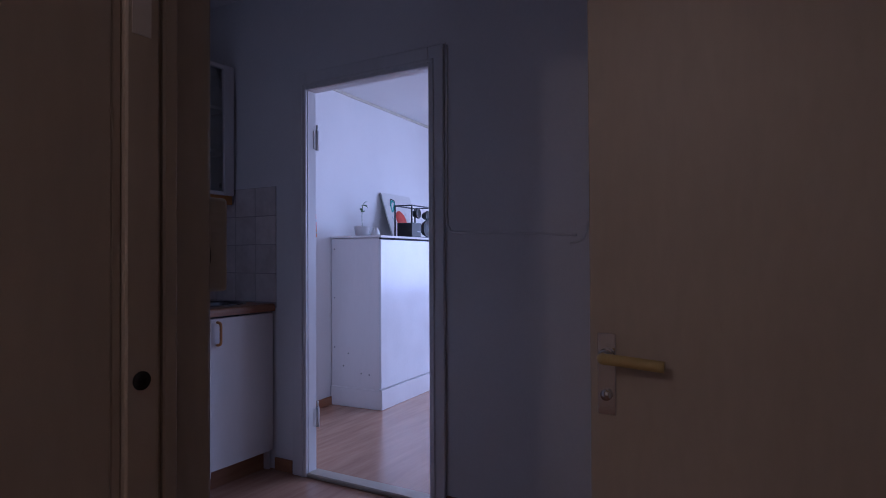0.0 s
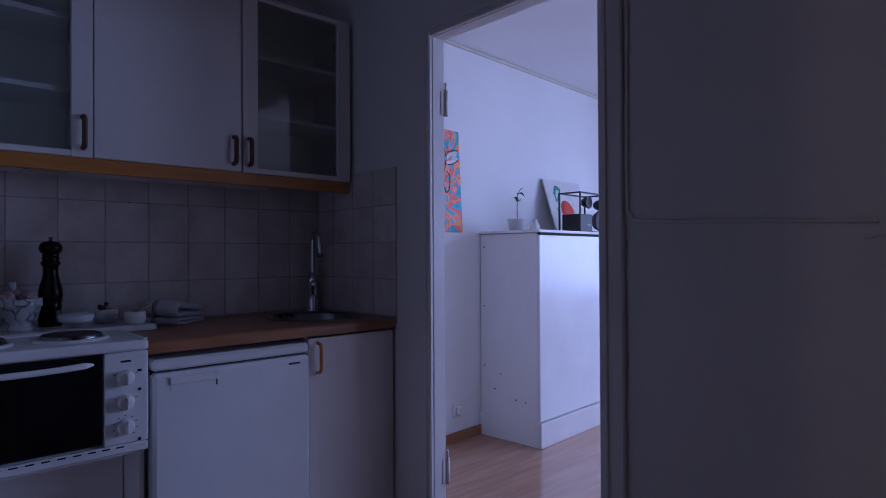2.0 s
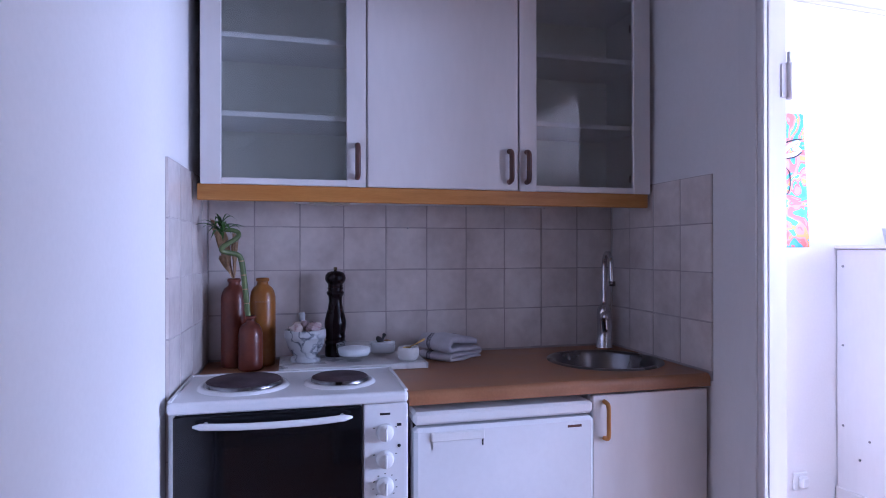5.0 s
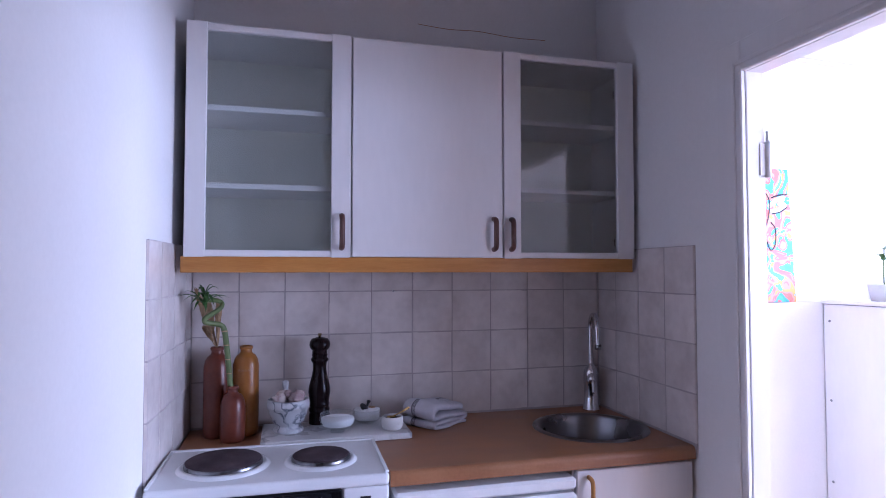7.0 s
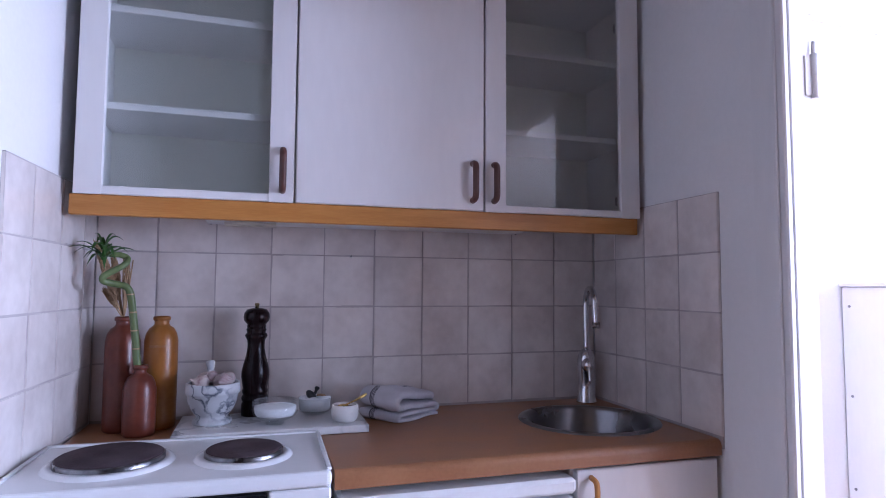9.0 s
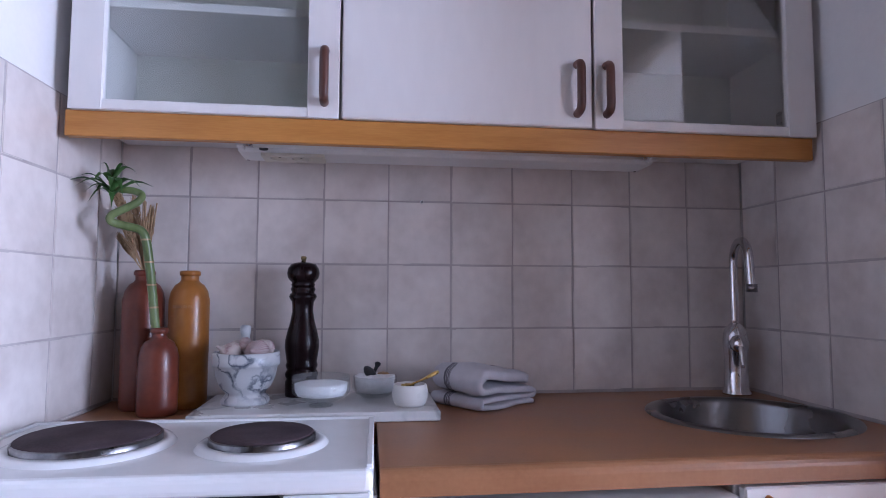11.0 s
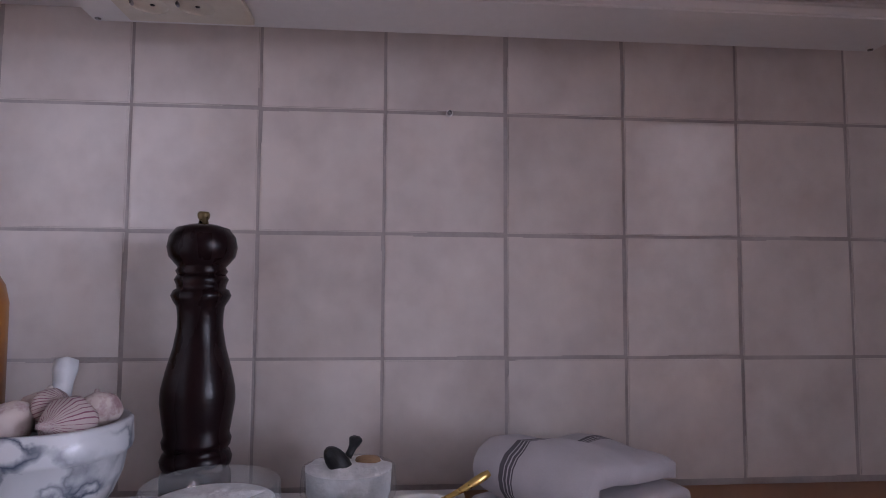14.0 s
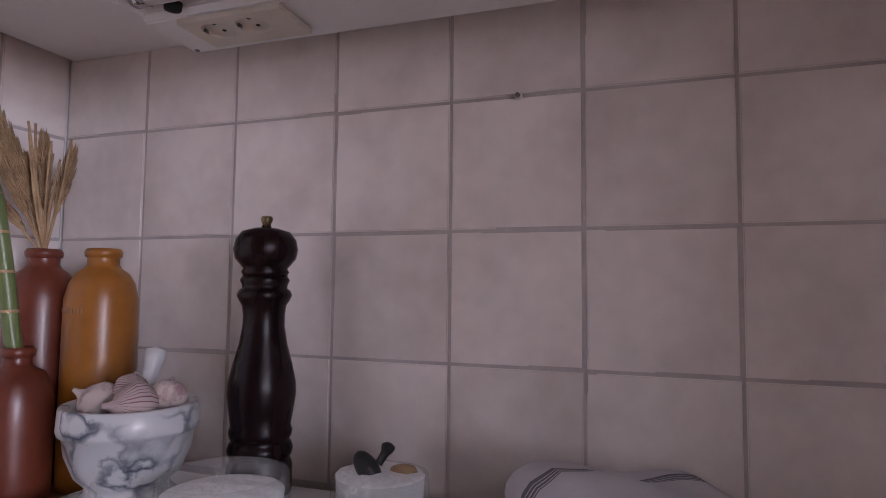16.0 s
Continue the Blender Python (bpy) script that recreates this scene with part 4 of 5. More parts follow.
grass = thing("dried_grass", (0.096, 0.093, CT + 0.29), "bunch of dried beige grass plumes", "dried grass")
for tip, r in (((0.125, 0.030, 1.338), 0.015), ((0.115, 0.045, 1.300), 0.015), ((0.062, 0.090, 1.285), 0.012), ((0.130, 0.050, 1.270), 0.013), ((0.080, 0.060, 1.305), 0.013), ((0.140, 0.060, 1.215), 0.013), ((0.105, 0.060, 1.270), 0.014)):
    bm = bmesh.new()
    b0, t0 = Vector((0.096, 0.093, CT + 0.28)), Vector(tip)
    bend = Vector(((_rng.random() - 0.5) * 0.01, (_rng.random() - 0.5) * 0.01, 0))
    line = smooth_line([b0, b0.lerp(t0, 0.4) + bend, b0.lerp(t0, 0.75), t0], 5)
    tube(bm, line, 0.0014, 6)
    along = (t0 - b0).normalized()
    for i in range(420):
        t = 0.36 + 0.58 * _rng.random()
        p = b0.lerp(t0, t)
        a = _rng.uniform(0, 2 * math.pi)
        rr = r * max(0.0, math.sin(math.pi * min(1, (t - 0.33) / 0.66))) ** 0.6
        rr *= _rng.uniform(0.35, 0.85)
        out = Vector((rr * math.cos(a), rr * math.sin(a), 0))
        q = p + out + along * _rng.uniform(0.013, 0.024)
        tube(bm, [p, p.lerp(q, 0.5) + out * 0.35, q], [0.0007, 0.0011, 0.0002], 3, False)
    part("plume", bm, STRAW, grass)
for i in range(11):
    e = Vector((0.096 + _rng.uniform(-0.03, 0.04), 0.078 + _rng.uniform(-0.04, 0.03), _rng.uniform(1.21, 1.31)))
    bar("stalk", STRAW, grass, smooth_line([(0.096, 0.093, CT + 0.28), Vector((0.096, 0.093, CT + 0.28)).lerp(e, 0.5) + Vector((_rng.uniform(-.006, .006), _rng.uniform(-.006, .006), 0)), e], 5), 0.0016, 6)

# marble board
BT = CT + 0.020
board = tagged(boxes("marble_board", MARBLE_BOARD, None, (0.056, 0.286, 0.236, 0.700, CT + 0.001, BT), bevel=0.002), "pale marble serving board on the worktop", "board")

# mortar with pestle and garlic
MX, MY = 0.165, 0.318
mortar = tagged(turned("mortar", MARBLE, None, [(0, 0), (0.046, 0), (0.048, 0.004), (0.046, 0.012), (0.040, 0.017), (0.0395, 0.023), (0.050, 0.034), (0.0585, 0.055), (0.0615, 0.074), (0.0655, 0.076), (0.0665, 0.080), (0.0655, 0.101), (0.0635, 0.103), (0.056, 0.102), (0.052, 0.075), (0.040, 0.048), (0, 0.036)], (MX, MY, BT), 48), "white marble mortar with grey veins", "mortar")
pestle = tagged(turned("pestle", MARBLE, None, [(0, 0), (0.012, 0.002), (0.014, 0.012), (0.009, 0.03), (0.0085, 0.075), (0.011, 0.088), (0.0105, 0.097), (0, 0.101)], (MX - 0.008, MY - 0.004, BT + 0.060), 24, m=Matrix.Rotation(radians(-20), 4, "Y") @ Matrix.Rotation(radians(4), 4, "X")), "marble pestle standing in the mortar", "pestle")


def garlic(cx, cy, cz, r, tilt, spin, skin):
    bm = bmesh.new()
    m = Matrix.Rotation(radians(spin), 4, "Z") @ Matrix.Rotation(radians(tilt), 4, "X")
    lathe(bm, [(0, -0.74 * r), (0.3 * r, -0.76 * r), (0.78 * r, -0.55 * r), (r, -0.08 * r), (0.93 * r, 0.3 * r), (0.58 * r, 0.66 * r), (0.25 * r, 0.86 * r), (0.13 * r, 1.12 * r), (0.10 * r, 1.3 * r), (0, 1.32 * r)], (0, 0, 0), 36)
    for v in bm.verts:
        ang = math.atan2(v.co.y, v.co.x)
        f = 1 + 0.055 * abs(math.sin(3.5 * ang)) - 0.03
        v.co.x, v.co.y = v.co.x * f, v.co.y * f
    bm.transform(Matrix.Translation((cx, cy, cz)) @ m)
    ob = part("garlic_bulb", bm, skin)
    return tagged(ob, "whole garlic bulb with papery purple-streaked skin", "garlic", "garlic bulbs in the mortar")


garlic(MX + 0.014, MY - 0.028, BT + 0.101, 0.0235, 62, 20, GARLIC_WHITE)
garlic(MX + 0.020, MY + 0.024, BT + 0.103, 0.0245, 80, 75, GARLIC)
garlic(MX - 0.022, MY - 0.020, BT + 0.107, 0.021, 30, 140, GARLIC_WHITE)
garlic(MX - 0.012, MY + 0.034, BT + 0.108, 0.020, 50, -60, GARLIC_WHITE)
garlic(MX + 0.002, MY + 0.000, BT + 0.115, 0.017, 70, 160, GARLIC)

# pepper mill
PX, PY = 0.087, 0.420
mill = thing("pepper_mill", (PX, PY, BT), "tall turned dark brown pepper mill with a brass knob", "pepper mill")
turned("body", MILL, mill, [(0, 0), (0.0341, 0), (0.0347, 0.003), (0.0347, 0.030), (0.0330, 0.034), (0.0314, 0.037), (0.0341, 0.041), (0.0352, 0.047), (0.0330, 0.053), (0.0303, 0.056), (0.0330, 0.060), (0.0341, 0.066), (0.0319, 0.072), (0.0341, 0.085), (0.0369, 0.105), (0.0363, 0.118), (0.0319, 0.138), (0.0259, 0.160), (0.0226, 0.180), (0.0226, 0.192), (0.0237, 0.202), (0.0275, 0.208), (0.0299, 0.2135), (0.0275, 0.219), (0.0242, 0.221), (0.0248, 0.225), (0.0270, 0.230), (0.0242, 0.235), (0, 0.235)], (PX, PY, BT), 44)
turned("head", MILL, mill, [(0, 0.233), (0.0226, 0.233), (0.0259, 0.239), (0.0237, 0.243), (0.0264, 0.246), (0.0330, 0.254), (0.0350, 0.264), (0.0330, 0.275), (0.0264, 0.284), (0.0132, 0.288), (0, 0.289)], (PX, PY, BT), 44)
turned("knob", AGED_BRASS, mill, [(0, 0.288), (0.0055, 0.288), (0.0045, 0.293), (0.006, 0.295), (0.0065, 0.299), (0.0055, 0.3015), (0, 0.302)], (PX, PY, BT), 20, label="small tarnished brass knob")


def glass_bowl(cx, cy, r, h, label, foot=True, fill=0.66):
    ob = thing("glass_bowl", (cx, cy, BT), label, "bowl", "small bowls on the board")
    z0 = 0.012 if foot else 0.002
    prof = [(0, z0 - 0.004), (r * 0.5, z0 - 0.003), (r * 0.86, z0 + 0.006), (r, z0 + 0.016), (r + 0.0005, z0 + h * 0.55), (r - 0.001, z0 + h), (r - 0.003, z0 + h), (r - 0.0035, z0 + h * 0.5), (r - 0.005, z0 + 0.016), (r * 0.8, z0 + 0.008), (0, z0)]
    if foot:
        prof = [(0, 0), (r * 0.42, 0), (r * 0.42, 0.002), (r * 0.15, 0.005), (r * 0.13, z0 - 0.004)] + prof[1:]
    bm = bmesh.new()
    lathe(bm, prof, (cx, cy, BT), 64)
    for v in bm.verts:
        dx, dy, z = v.co.x - cx, v.co.y - cy, v.co.z - BT
        d = math.hypot(dx, dy)
        if z > z0 and d > r - 0.002:
            f = 1 + 0.012 * math.cos(32 * math.atan2(dy, dx))
            v.co.x, v.co.y = cx + dx * f, cy + dy * f
    part("bowl", bm, GLASS, ob, "clear ribbed glass").visible_shadow = False
    bm = bmesh.new()
    lathe(bm, [(0, z0 + 0.0015), (r * 0.82, z0 + 0.0095), (r - 0.0056, z0 + 0.018), (r - 0.0040, z0 + h * fill), (r * 0.85, z0 + h * (fill + 0.03)), (r * 0.6, z0 + h * (fill + 0.07)), (r * 0.3, z0 + h * (fill + 0.10)), (0, z0 + h * (fill + 0.12))], (cx, cy, BT), 48)
    for v in bm.verts:
        if v.co.z > BT + z0 + h * 0.7:
            v.co.z += 0.0035 * noise.noise(v.co * 90)
    part("salt", bm, SALT, ob, "coarse white salt")
    return ob


glass_bowl(0.210, 0.471, 0.056, 0.047, "footed ribbed glass bowl filled with white salt")
glass_bowl(0.116, 0.578, 0.047, 0.042, "small glass bowl heaped with salt", False, 0.98)
scoop = thing("scoop", (0.116, 0.580, BT + 0.032), "small dark wooden scoop stuck in the salt", "scoop")
bm = bmesh.new()
bmesh.ops.create_uvsphere(bm, u_segments=20, v_segments=12, radius=1, matrix=Matrix.Translation((0.124, 0.568, BT + 0.050)) @ Matrix.Rotation(radians(-50), 4, "X") @ Matrix.Diagonal((0.011, 0.019, 0.0105, 1)))
part("bowl", bm, BLACK, scoop)
bar("handle", BLACK, scoop, smooth_line([(0.120, 0.577, BT + 0.054), (0.114, 0.583, BT + 0.066), (0.112, 0.585, BT + 0.073)], 4), [0.004, 0.004, 0.004, 0.0045, 0.006, 0.0068, 0.007, 0.006, 0.003], 10)
herb = turned("herb_pinch", STRAW, None, [(0, 0), (0.015, 0.002), (0.012, 0.008), (0, 0.011)], (0.102, 0.596, BT + 0.040), 14)
tagged(herb, "pinch of dry beige herbs on the salt", "herbs")

cup = thing("spice_cup", (0.226, 0.646, BT), "small white ceramic cup with ground pepper and a brass spoon", "cup")
turned("cup", CERAMIC, cup, [(0, 0), (0.026, 0), (0.031, 0.004), (0.035, 0.016), (0.0355, 0.030), (0.033, 0.041), (0.031, 0.0425), (0.0295, 0.041), (0.031, 0.028), (0.028, 0.010), (0, 0.008)], (0.226, 0.646, BT), 40)
turned("pepper", PEPPER, cup, [(0.0302, 0.034), (0.02, 0.0355), (0, 0.037)], (0.226, 0.646, BT), 28, "dark ground pepper")
spoon = thing("spoon", (0.226, 0.646, BT + 0.037), "small brass spoon lying across the cup", "spoon")
bm = bmesh.new()
bmesh.ops.create_uvsphere(bm, u_segments=16, v_segments=10, radius=1, matrix=Matrix.Translation((0.228, 0.641, BT + 0.0405)) @ Matrix.Diagonal((0.009, 0.014, 0.003, 1)))
part("bowl", bm, BRASS, spoon)
bar("handle", BRASS, spoon, smooth_line([(0.228, 0.650, BT + 0.042), (0.224, 0.676, BT + 0.052), (0.214, 0.704, BT + 0.064)], 5), [0.002, 0.002, 0.002, 0.002, 0.0022, 0.0025, 0.003, 0.0035, 0.004, 0.004, 0.003], 8)


# folded towel: one strip of cloth laid in soft, uneven folds
def folded_cloth(name, cx, cy, z, length, width, heights, turn, label):
    bm = bmesh.new()
    layer = bm.loops.layers.uv.verify()
    thick, path = (0.0130, 0.0150, 0.0185, 0.0270), []
    for k, zz in enumerate(heights):
        half = length / 2 * (1 - 0.04 * k) + 0.006 * math.sin(k * 2.4)
        shift = 0.007 * math.sin(k * 2.1 + 0.5)
        xs = np.linspace(half, -half, 16) if k % 2 == 0 else np.linspace(-half, half, 16)
        for x in xs:
            path.append((x + shift, zz + 0.0022 * math.sin(x * 48 + k * 1.7), k))
        if k < len(heights) - 1:
            d = 1 if k % 2 else -1
            gap = heights[k + 1] - zz
            for a in np.linspace(-math.pi / 2, math.pi / 2, 9)[1:-1]:
                path.append((d * half + shift + d * gap * 0.62 * math.cos(a), zz + gap / 2 + gap / 2 * math.sin(a), k + 0.5))
    n, lens = 28, [0.0]
    for p, q in zip(path, path[1:]):
        lens.append(lens[-1] + math.hypot(q[0] - p[0], q[1] - p[1]))
    top = heights[-1]
    grid = []
    for side in (0, 1):
        sheet = []
        for i, (x, zz, k) in enumerate(path):
            a, b = path[max(i - 1, 0)], path[min(i + 1, len(path) - 1)]
            nx, nz = -(b[1] - a[1]), b[0] - a[0]
            d = math.hypot(nx, nz) or 1
            off = (1 if side else -1) * np.interp(k, range(len(thick)), thick) / 2
            row = []
            for j in range(n + 1):
                v = j / n - 0.5
                y = width * v * (1 - 0.05 * k) + 0.005 * math.sin(k * 1.9) + 0.004 * noise.noise(Vector((x * 20, k, 3)))
                # the pile sinks towards its far end and towards its front edge
                low = 1 - 0.36 * max(0.0, x / length + 0.25) - 0.16 * max(0.0, 0.5 - (v + 0.5))
                # cloth thins to a soft edge where it ends
                edge = 1 - 0.45 * abs(2 * v) ** 6
                wave = (0.0060 * noise.noise(Vector((x * 18, y * 22, k * 0.6))) + 0.0030 * math.sin(y * 34 + x * 22 + k)) * zz / top
                row.append(bm.verts.new((x + nx / d * off * edge, y, max(0.0004, (zz + wave) * low + nz / d * off * edge))))
            sheet.append(row)
        grid.append(sheet)
    for sheet in grid:
        for i in range(len(path) - 1):
            for j in range(n):
                f = bm.faces.new((sheet[i][j], sheet[i + 1][j], sheet[i + 1][j + 1], sheet[i][j + 1]))
                f.smooth = True
                for lp, (ii, jj) in zip(f.loops, ((i, j), (i + 1, j), (i + 1, j + 1), (i, j + 1))):
                    lp[layer].uv = (lens[ii] / lens[-1], jj / n)
    a, b = grid
    for i in range(len(path) - 1):
        for q in ((a[i][0], b[i][0], b[i + 1][0], a[i + 1][0]), (a[i][n], a[i + 1][n], b[i + 1][n], b[i][n])):
            bm.faces.new(q).smooth = True
    for j in range(n):
        bm.faces.new((a[0][j], a[0][j + 1], b[0][j + 1], b[0][j])), bm.faces.new((a[-1][j], b[-1][j], b[-1][j + 1], a[-1][j + 1]))
    bm.transform(Matrix.Translation((cx, cy, z)) @ Matrix.Rotation(radians(turn), 4, "Z"))
    return tagged(part(name, bm, LINEN), label, "towel")


folded_cloth("dish_towel", 0.110, 0.818, CT + 0.0005, 0.158, 0.152, (0.0068, 0.0225, 0.0430, 0.0760), 128, "folded grey-white linen dish towel with dark stripes")

# ---- living room ----
wall_bed = thing("sideboard", (0.13, 3.9, 0), "tall white painted chest against the wall with a smooth front", "sideboard", turn=SKEW)
YA, YB = 2.77, 5.2
boxes("body", CABINET, wall_bed, (-0.095, 0.330, YA + 0.002, YB, 0.0, 1.243), bevel=0.002)
boxes("front", ENAMEL, wall_bed, (0.331, 0.350, YA, YB, 0.150, 1.231), bevel=0.003, label="smooth white front panel")
boxes("plinth", CABINET, wall_bed, (-0.095, 0.358, YA - 0.010, YA + 0.001, 0.0, 0.142), (0.332, 0.362, YA - 0.010, YB, 0.0, 0.142), bevel=0.003)
boxes("top", CABINET, wall_bed, (-0.098, 0.358, YA - 0.012, YB, 1.246, 1.262), bevel=0.002)
# near-black strip painted in for the shade line under the top
boxes("shadow_gap", GAP, wall_bed, (0.328, 0.348, YA + 0.01, YB, 1.232, 1.246))
for x, z in ((-0.065, 1.165), (-0.065, 0.80), (-0.065, 0.43), (0.06, 0.39), (0.015, 0.295), (0.175, 0.25), (0.245, 0.245)):
    turned("screw", STEEL, wall_bed, [(0, 0), (0.006, 0), (0.005, 0.003), (0, 0.0035)], (x, YA + 0.002, z), 12, m=Matrix.Rotation(radians(90), 4, "X"))
boxes("handle", STEEL, wall_bed, (0.350, 0.362, 3.86, 4.00, 1.105, 1.115), bevel=0.002)
TOPZ = 1.262
pot = thing("potted_plant", (0.10, 2.90, TOPZ), "small seedling in a pale marble pot on the chest", "potted plant", turn=SKEW)
turned("pot", MARBLE_BOARD, pot, [(0, 0), (0.050, 0), (0.062, 0.07), (0.064, 0.075), (0.058, 0.075), (0.052, 0.06), (0, 0.06)], (0.10, 2.90, TOPZ), 36)
turned("soil", PEPPER, pot, [(0, 0.066), (0.055, 0.064)], (0.10, 2.90, TOPZ), 24)
bar("stem", BAMBOO, pot, smooth_line([(0.10, 2.90, TOPZ + 0.06), (0.10, 2.897, TOPZ + 0.15), (0.10, 2.905, TOPZ + 0.235)], 5), 0.0025, 8)
for tip, b0 in (((0.12, 2.95, 0.215), 0.235), ((0.09, 2.87, 0.205), 0.19), ((0.13, 2.925, 0.265), 0.23), ((0.13, 2.89, 0.185), 0.185)):
    bm = bmesh.new()
    blade(bm, (0.10, 2.90, TOPZ + b0), (tip[0], tip[1], TOPZ + tip[2]), 0.018, 0.012)
    part("leaf", bm, LEAF, pot)
vase = tagged(turned("vase", CERAMIC, None, [(0, 0), (0.028, 0), (0.034, 0.02), (0.026, 0.05), (0.014, 0.062), (0.018, 0.078), (0.012, 0.078), (0, 0.06)], (0, 0, 0), 28), "small white ceramic vase on the chest", "vase")
vase.matrix_basis = SKEW @ Matrix.Translation((0.12, 3.06, TOPZ))

# glass loudspeaker with a black frame
spk = thing("loudspeaker", (0.18, 3.45, TOPZ), "see-through loudspeaker with a black metal frame and round drivers", "loudspeaker", turn=SKEW)
SX0, SX1, SY0, SY1, SZ0, SZ1 = 0.10, 0.26, 3.38, 3.715, TOPZ + 0.001, TOPZ + 0.272
bw = 0.005
for y in (SY0, SY1):
    for x in (SX0, SX1):
        boxes("frame_post", BLACK, spk, (x - bw, x + bw, y - bw, y + bw, SZ0, SZ1))
for z in (SZ0 + bw, SZ1 - bw):
    for x in (SX0, SX1):
        boxes("frame_rail", BLACK, spk, (x - bw, x + bw, SY0 + bw, SY1 - bw, z - bw, z + bw))
    for y in (SY0, SY1):
        boxes("frame_rail", BLACK, spk, (SX0 + bw, SX1 - bw, y - bw, y + bw, z - bw, z + bw))
for y, z, r in ((3.485, TOPZ + 0.205, 0.038), (3.650, TOPZ + 0.195, 0.038), (3.640, TOPZ + 0.085, 0.068)):
    d = turned("driver", BLACK, spk, [(r * 0.5, -0.05), (r * 0.8, -0.035), (r, -0.006), (r + 0.005, -0.004), (r + 0.005, 0.004), (r, 0.006), (r - 0.004, 0.004), (r * 0.4, -0.012), (0, -0.006)], (SX1 + 0.002, y, z), 36, "round black driver", m=Matrix.Rotation(radians(90), 4, "Y"))
boxes("amplifier", BLACK, spk, (SX0 + 0.01, SX1 - 0.004, SY0 + 0.015, 3.545, SZ0 + 0.002, TOPZ + 0.125), bevel=0.003)
boxes("amplifier_label", STEEL, spk, (SX1 - 0.004, SX1 - 0.003, 3.48, 3.53, TOPZ + 0.05, TOPZ + 0.055))

# print board leaning on the wall behind the loudspeaker
_lean = SKEW @ Matrix.Translation((-0.01, 3.79, TOPZ)) @ Matrix.Rotation(radians(-18), 4, "Y")
poster = thing("print_board", (0, 0, 0), "white board with teal scribble and red disc leaning on wall", "board", turn=_lean)
boxes("board", CERAMIC, poster, (-0.012, 0.0, -0.25, 0.25, 0.001, 0.43), bevel=0.001)
RED = surface("red_print", (0.62, 0.06, 0.04), (0.75, 0.12, 0.07), 0.5)
TEAL = surface("teal_print", (0.02, 0.30, 0.26), (0.06, 0.42, 0.36), 0.5)
turned("disc", RED, poster, [(0, 0), (0.085, 0), (0.085, 0.0008), (0, 0.0008)], (0.0004, -0.03, 0.185), 36, m=Matrix.Rotation(radians(90), 4, "Y"))
for pts, mat, r in (([(0.002, -0.15, 0.25), (0.002, -0.14, 0.33), (0.002, -0.10, 0.36), (0.002, -0.07, 0.34), (0.002, -0.11, 0.29), (0.002, -0.13, 0.26)], TEAL, 0.011),
                    ([(0.003, -0.16, 0.31), (0.003, -0.12, 0.375), (0.003, -0.06, 0.36), (0.003, -0.07, 0.33)], BLACK, 0.005),
                    ([(0.003, -0.17, 0.21), (0.003, -0.165, 0.17), (0.003, -0.17, 0.13)], TEAL, 0.004), ([(0.003, -0.15, 0.09), (0.003, -0.13, 0.075), (0.003, -0.11, 0.09)], BLACK, 0.005)):
    bm = bmesh.new()
    tube(bm, smooth_line(pts, 5), r, 8)
    for v in bm.verts:
        v.co.x = 0.0005 + (v.co.x > 0.002) * 0.001
    part("brush_mark", bm, mat, poster)

# painting standing on the ledge
_pm = SKEW @ Matrix.Translation((-0.128, 2.40, 1.2525)) @ Matrix.Rotation(radians(-3.0), 4, "Y")
painting = thing("painting", (0, 0, 0), "abstract canvas in orange, pink and blue swirls standing on the ledge", "painting", turn=_pm)
m, n, l, p = material("painted_canvas")
tc, nz, rp = n.new("ShaderNodeTexCoord"), n.new("ShaderNodeTexNoise"), n.new("ShaderNodeValToRGB")
nz.inputs["Scale"].default_value, nz.inputs["Detail"].default_value, nz.inputs["Distortion"].default_value = 9.0, 1.5, 1.6
l.new(tc.outputs["Object"], nz.inputs["Vector"])
rp.color_ramp.interpolation = "CONSTANT"
for pos, col in ((0.0, (0.05, 0.35, 0.50)), (0.40, (0.08, 0.45, 0.58)), (0.455, (0.80, 0.16, 0.12)), (0.52, (0.85, 0.30, 0.22)), (0.575, (0.85, 0.36, 0.06)), (0.63, (0.10, 0.42, 0.60))):
    e = rp.color_ramp.elements.new(pos) if pos else rp.color_ramp.elements[0]
    e.position, e.color = pos, (*col, 1)
rp.color_ramp.elements[len(rp.color_ramp.elements) - 1].color = (0.8, 0.25, 0.3, 1)
l.new(nz.outputs[0], rp.inputs[0]), l.new(rp.outputs[0], p.inputs["Base Color"])
p.inputs["Roughness"].default_value = 0.55
CANVAS = m
boxes("canvas", CANVAS, painting, (-0.010, 0.010, -0.24, 0.235, 0.001, 0.625), bevel=0.002)
for pts in ([(0.0, 0.10, 0.44), (0.0, 0.15, 0.475), (0.0, 0.20, 0.49), (0.0, 0.165, 0.455), (0.0, 0.205, 0.455), (0.0, 0.16, 0.43), (0.0, 0.11, 0.42)],):
    bm = bmesh.new()
    tube(bm, smooth_line(pts, 5), 0.011, 8)
    for v in bm.verts:
        v.co.x = 0.0104 + (v.co.x > 0.0) * 0.0006
    part("white_stroke", bm, CERAMIC, painting)
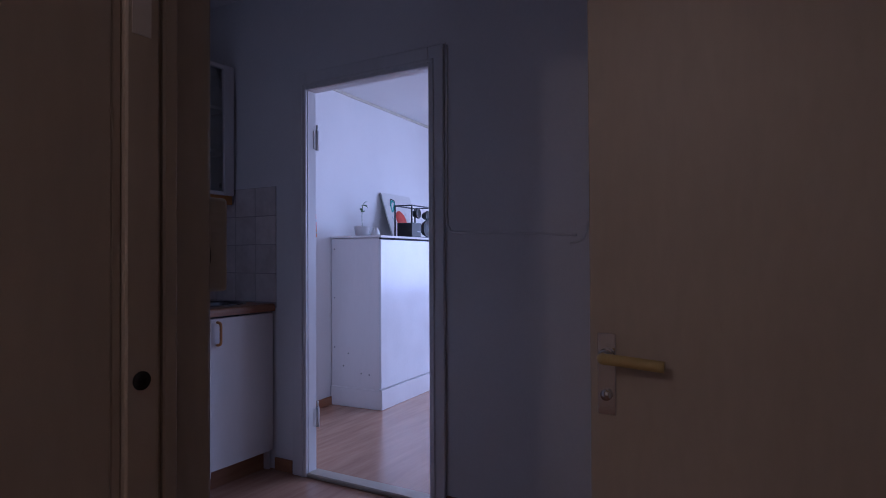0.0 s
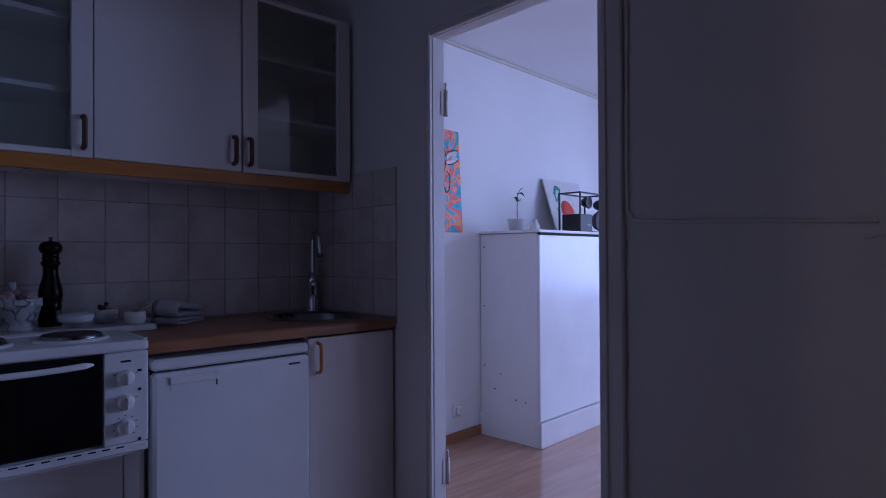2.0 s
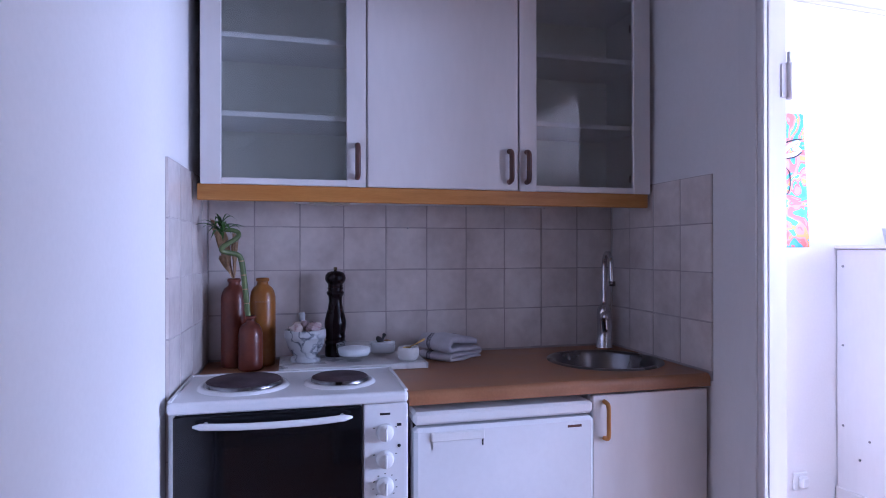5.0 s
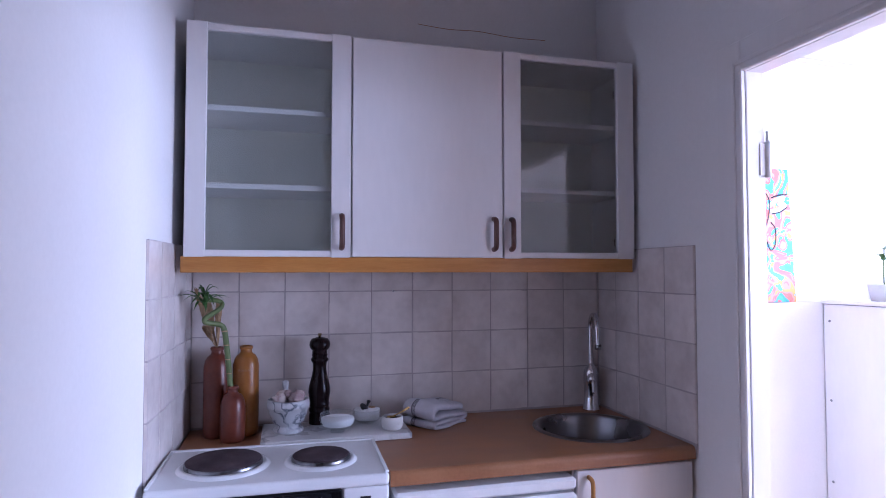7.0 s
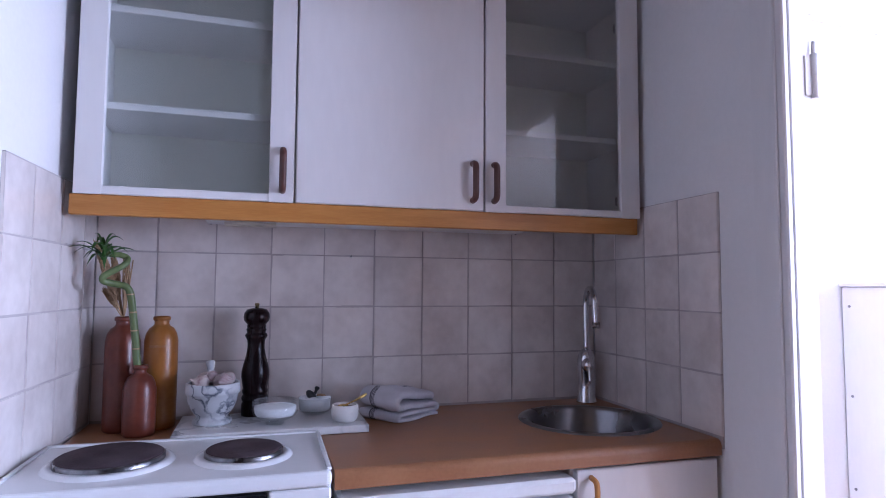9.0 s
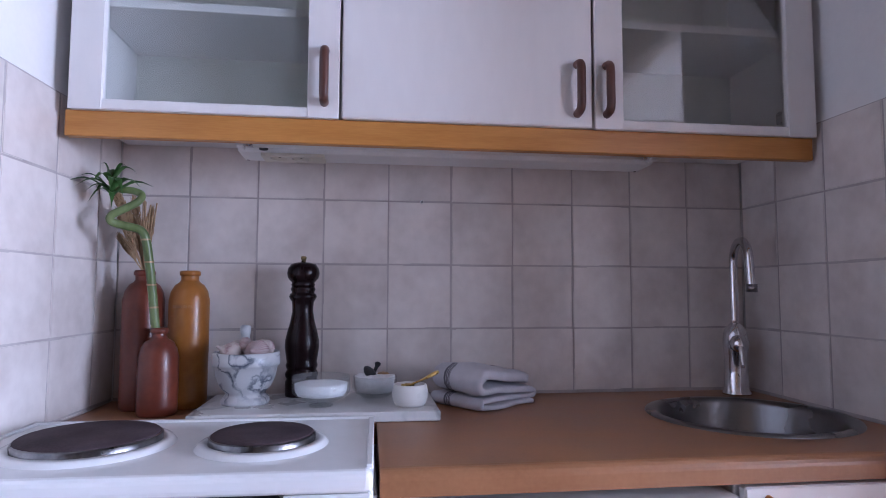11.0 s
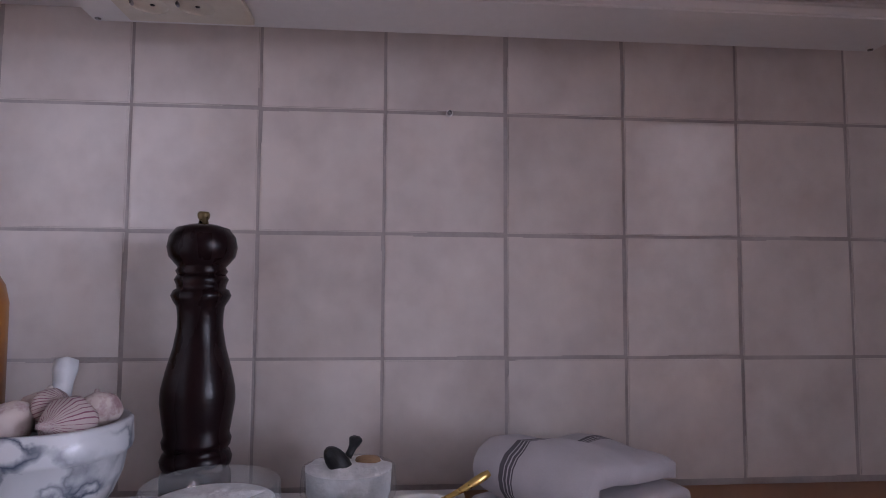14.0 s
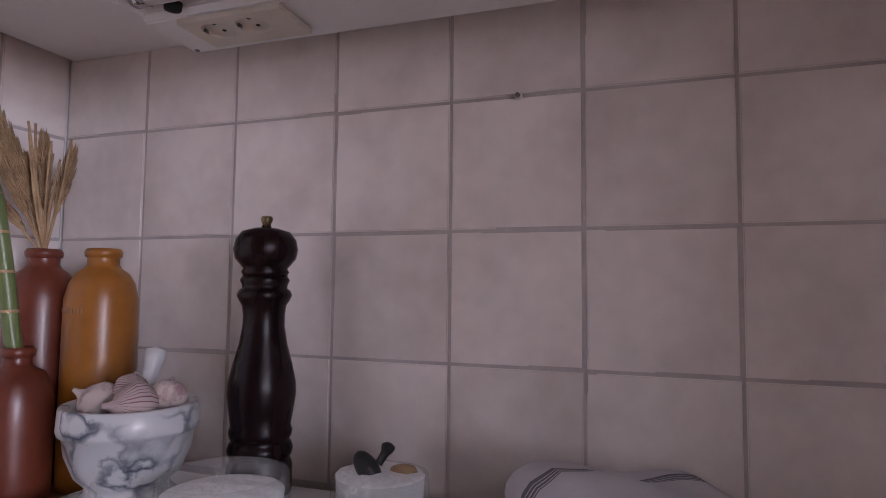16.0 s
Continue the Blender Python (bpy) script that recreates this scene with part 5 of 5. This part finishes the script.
for pts in ([(0, 0.08, 0.52), (0, 0.11, 0.47), (0, 0.10, 0.40), (0, 0.07, 0.33)], [(0, 0.11, 0.37), (0, 0.135, 0.34), (0, 0.13, 0.27), (0, 0.10, 0.24), (0, 0.08, 0.28)], [(0, 0.12, 0.485), (0, 0.17, 0.50), (0, 0.22, 0.505)], [(0, 0.12, 0.41), (0, 0.17, 0.42), (0, 0.215, 0.445)]):
    bm = bmesh.new()
    tube(bm, smooth_line(pts, 5), 0.0035, 6)
    for v in bm.verts:
        v.co.x = 0.0112 + (v.co.x > 0.0) * 0.0006
    part("dark_stroke", bm, BLACK, painting)
out = thing("wall_socket", (-0.09, 2.545, 0.19), "white wall socket on the living room wall", "socket", turn=SKEW)
boxes("plate", PLASTIC, out, (-0.099, -0.088, 2.505, 2.585, 0.15, 0.23), bevel=0.004)
boxes("plug", PLASTIC, out, (-0.088, -0.062, 2.525, 2.565, 0.165, 0.215), bevel=0.006)

# ---- tiles ----
T, ROW0 = 0.152, 0.868
LW0, LWT = 0.098, 0.160


def tile_mesh(w, h):
    bm = bmesh.new()
    box(bm, 0, 0.0065, 0.0019, w - 0.0019, 0.0019, h - 0.0019)
    bmesh.ops.bevel(bm, geom=[e for e in bm.edges if all(v.co.x > 0.006 for v in e.verts)], offset=0.0013, segments=2, affect="EDGES")
    me = bpy.data.meshes.new("tile")
    bm.to_mesh(me)
    bm.free()
    me.materials.append(TILE)
    return me


_cut = {}
_trng = random.Random(11)


def lay(parent, m, w, h):
    key = (round(w, 4), round(h, 4))
    if key not in _cut:
        _cut[key] = tile_mesh(w, h)
    ob = new("tile", _cut[key])
    ob.parent = parent
    ob.matrix_basis = m @ Matrix.Rotation(radians(_trng.uniform(-0.35, 0.35)), 4, "Z") @ Matrix.Rotation(radians(_trng.uniform(-0.35, 0.35)), 4, "Y")


boxes("grout", GROUT, wall_back, (-0.008, -0.0016, 0.001, 1.519, 0.84, 1.476))
boxes("grout", GROUT, wall_left, (0.001, 0.550, -0.008, -0.0016, 0.55, 1.476))
boxes("grout", GROUT, wall_door, (0.001, 0.586, 1.5216, 1.528, 0.84, 1.476))
for r in range(4):
    z = ROW0 + T * r
    for k in range(10):
        lay(wall_back, Matrix.Translation((-0.0065, T * k, z)), T, T)
    for k in range(4):
        w, x = (LW0, 0.0) if k == 0 else (LWT, LW0 + LWT * (k - 1))
        w = min(w, 0.552 - x)
        lay(wall_left, Matrix.Translation((x + w, -0.0065, z)) @ Matrix.Rotation(radians(90), 4, "Z"), w, T)
        w, x = (0.132, 0.0) if k == 0 else (T, 0.132 + T * (k - 1))
        lay(wall_door, Matrix.Translation((x, 1.5265, z)) @ Matrix.Rotation(radians(-90), 4, "Z"), w, T)
for r in range(2):
    for k in range(4):
        w, x = (LW0, 0.0) if k == 0 else (LWT, LW0 + LWT * (k - 1))
        w = min(w, 0.552 - x)
        lay(wall_left, Matrix.Translation((x + w, -0.0065, ROW0 - T * (r + 1))) @ Matrix.Rotation(radians(90), 4, "Z"), w, T)
_scr = thing("wall_screw", (0.004, 0.688, 1.324), "metal screw in a plastic plug in the tile joint", "screw")
turned("plug", PLASTIC, _scr, [(0, 0), (0.0042, 0), (0.0042, 0.007), (0, 0.007)], (-0.003, 0.688, 1.3235), 14, m=Matrix.Rotation(radians(90), 4, "Y"))
turned("head", STEEL, _scr, [(0, 0), (0.0032, 0), (0.0026, 0.004), (0, 0.0045)], (0.004, 0.688, 1.3235), 14, m=Matrix.Rotation(radians(90), 4, "Y"))
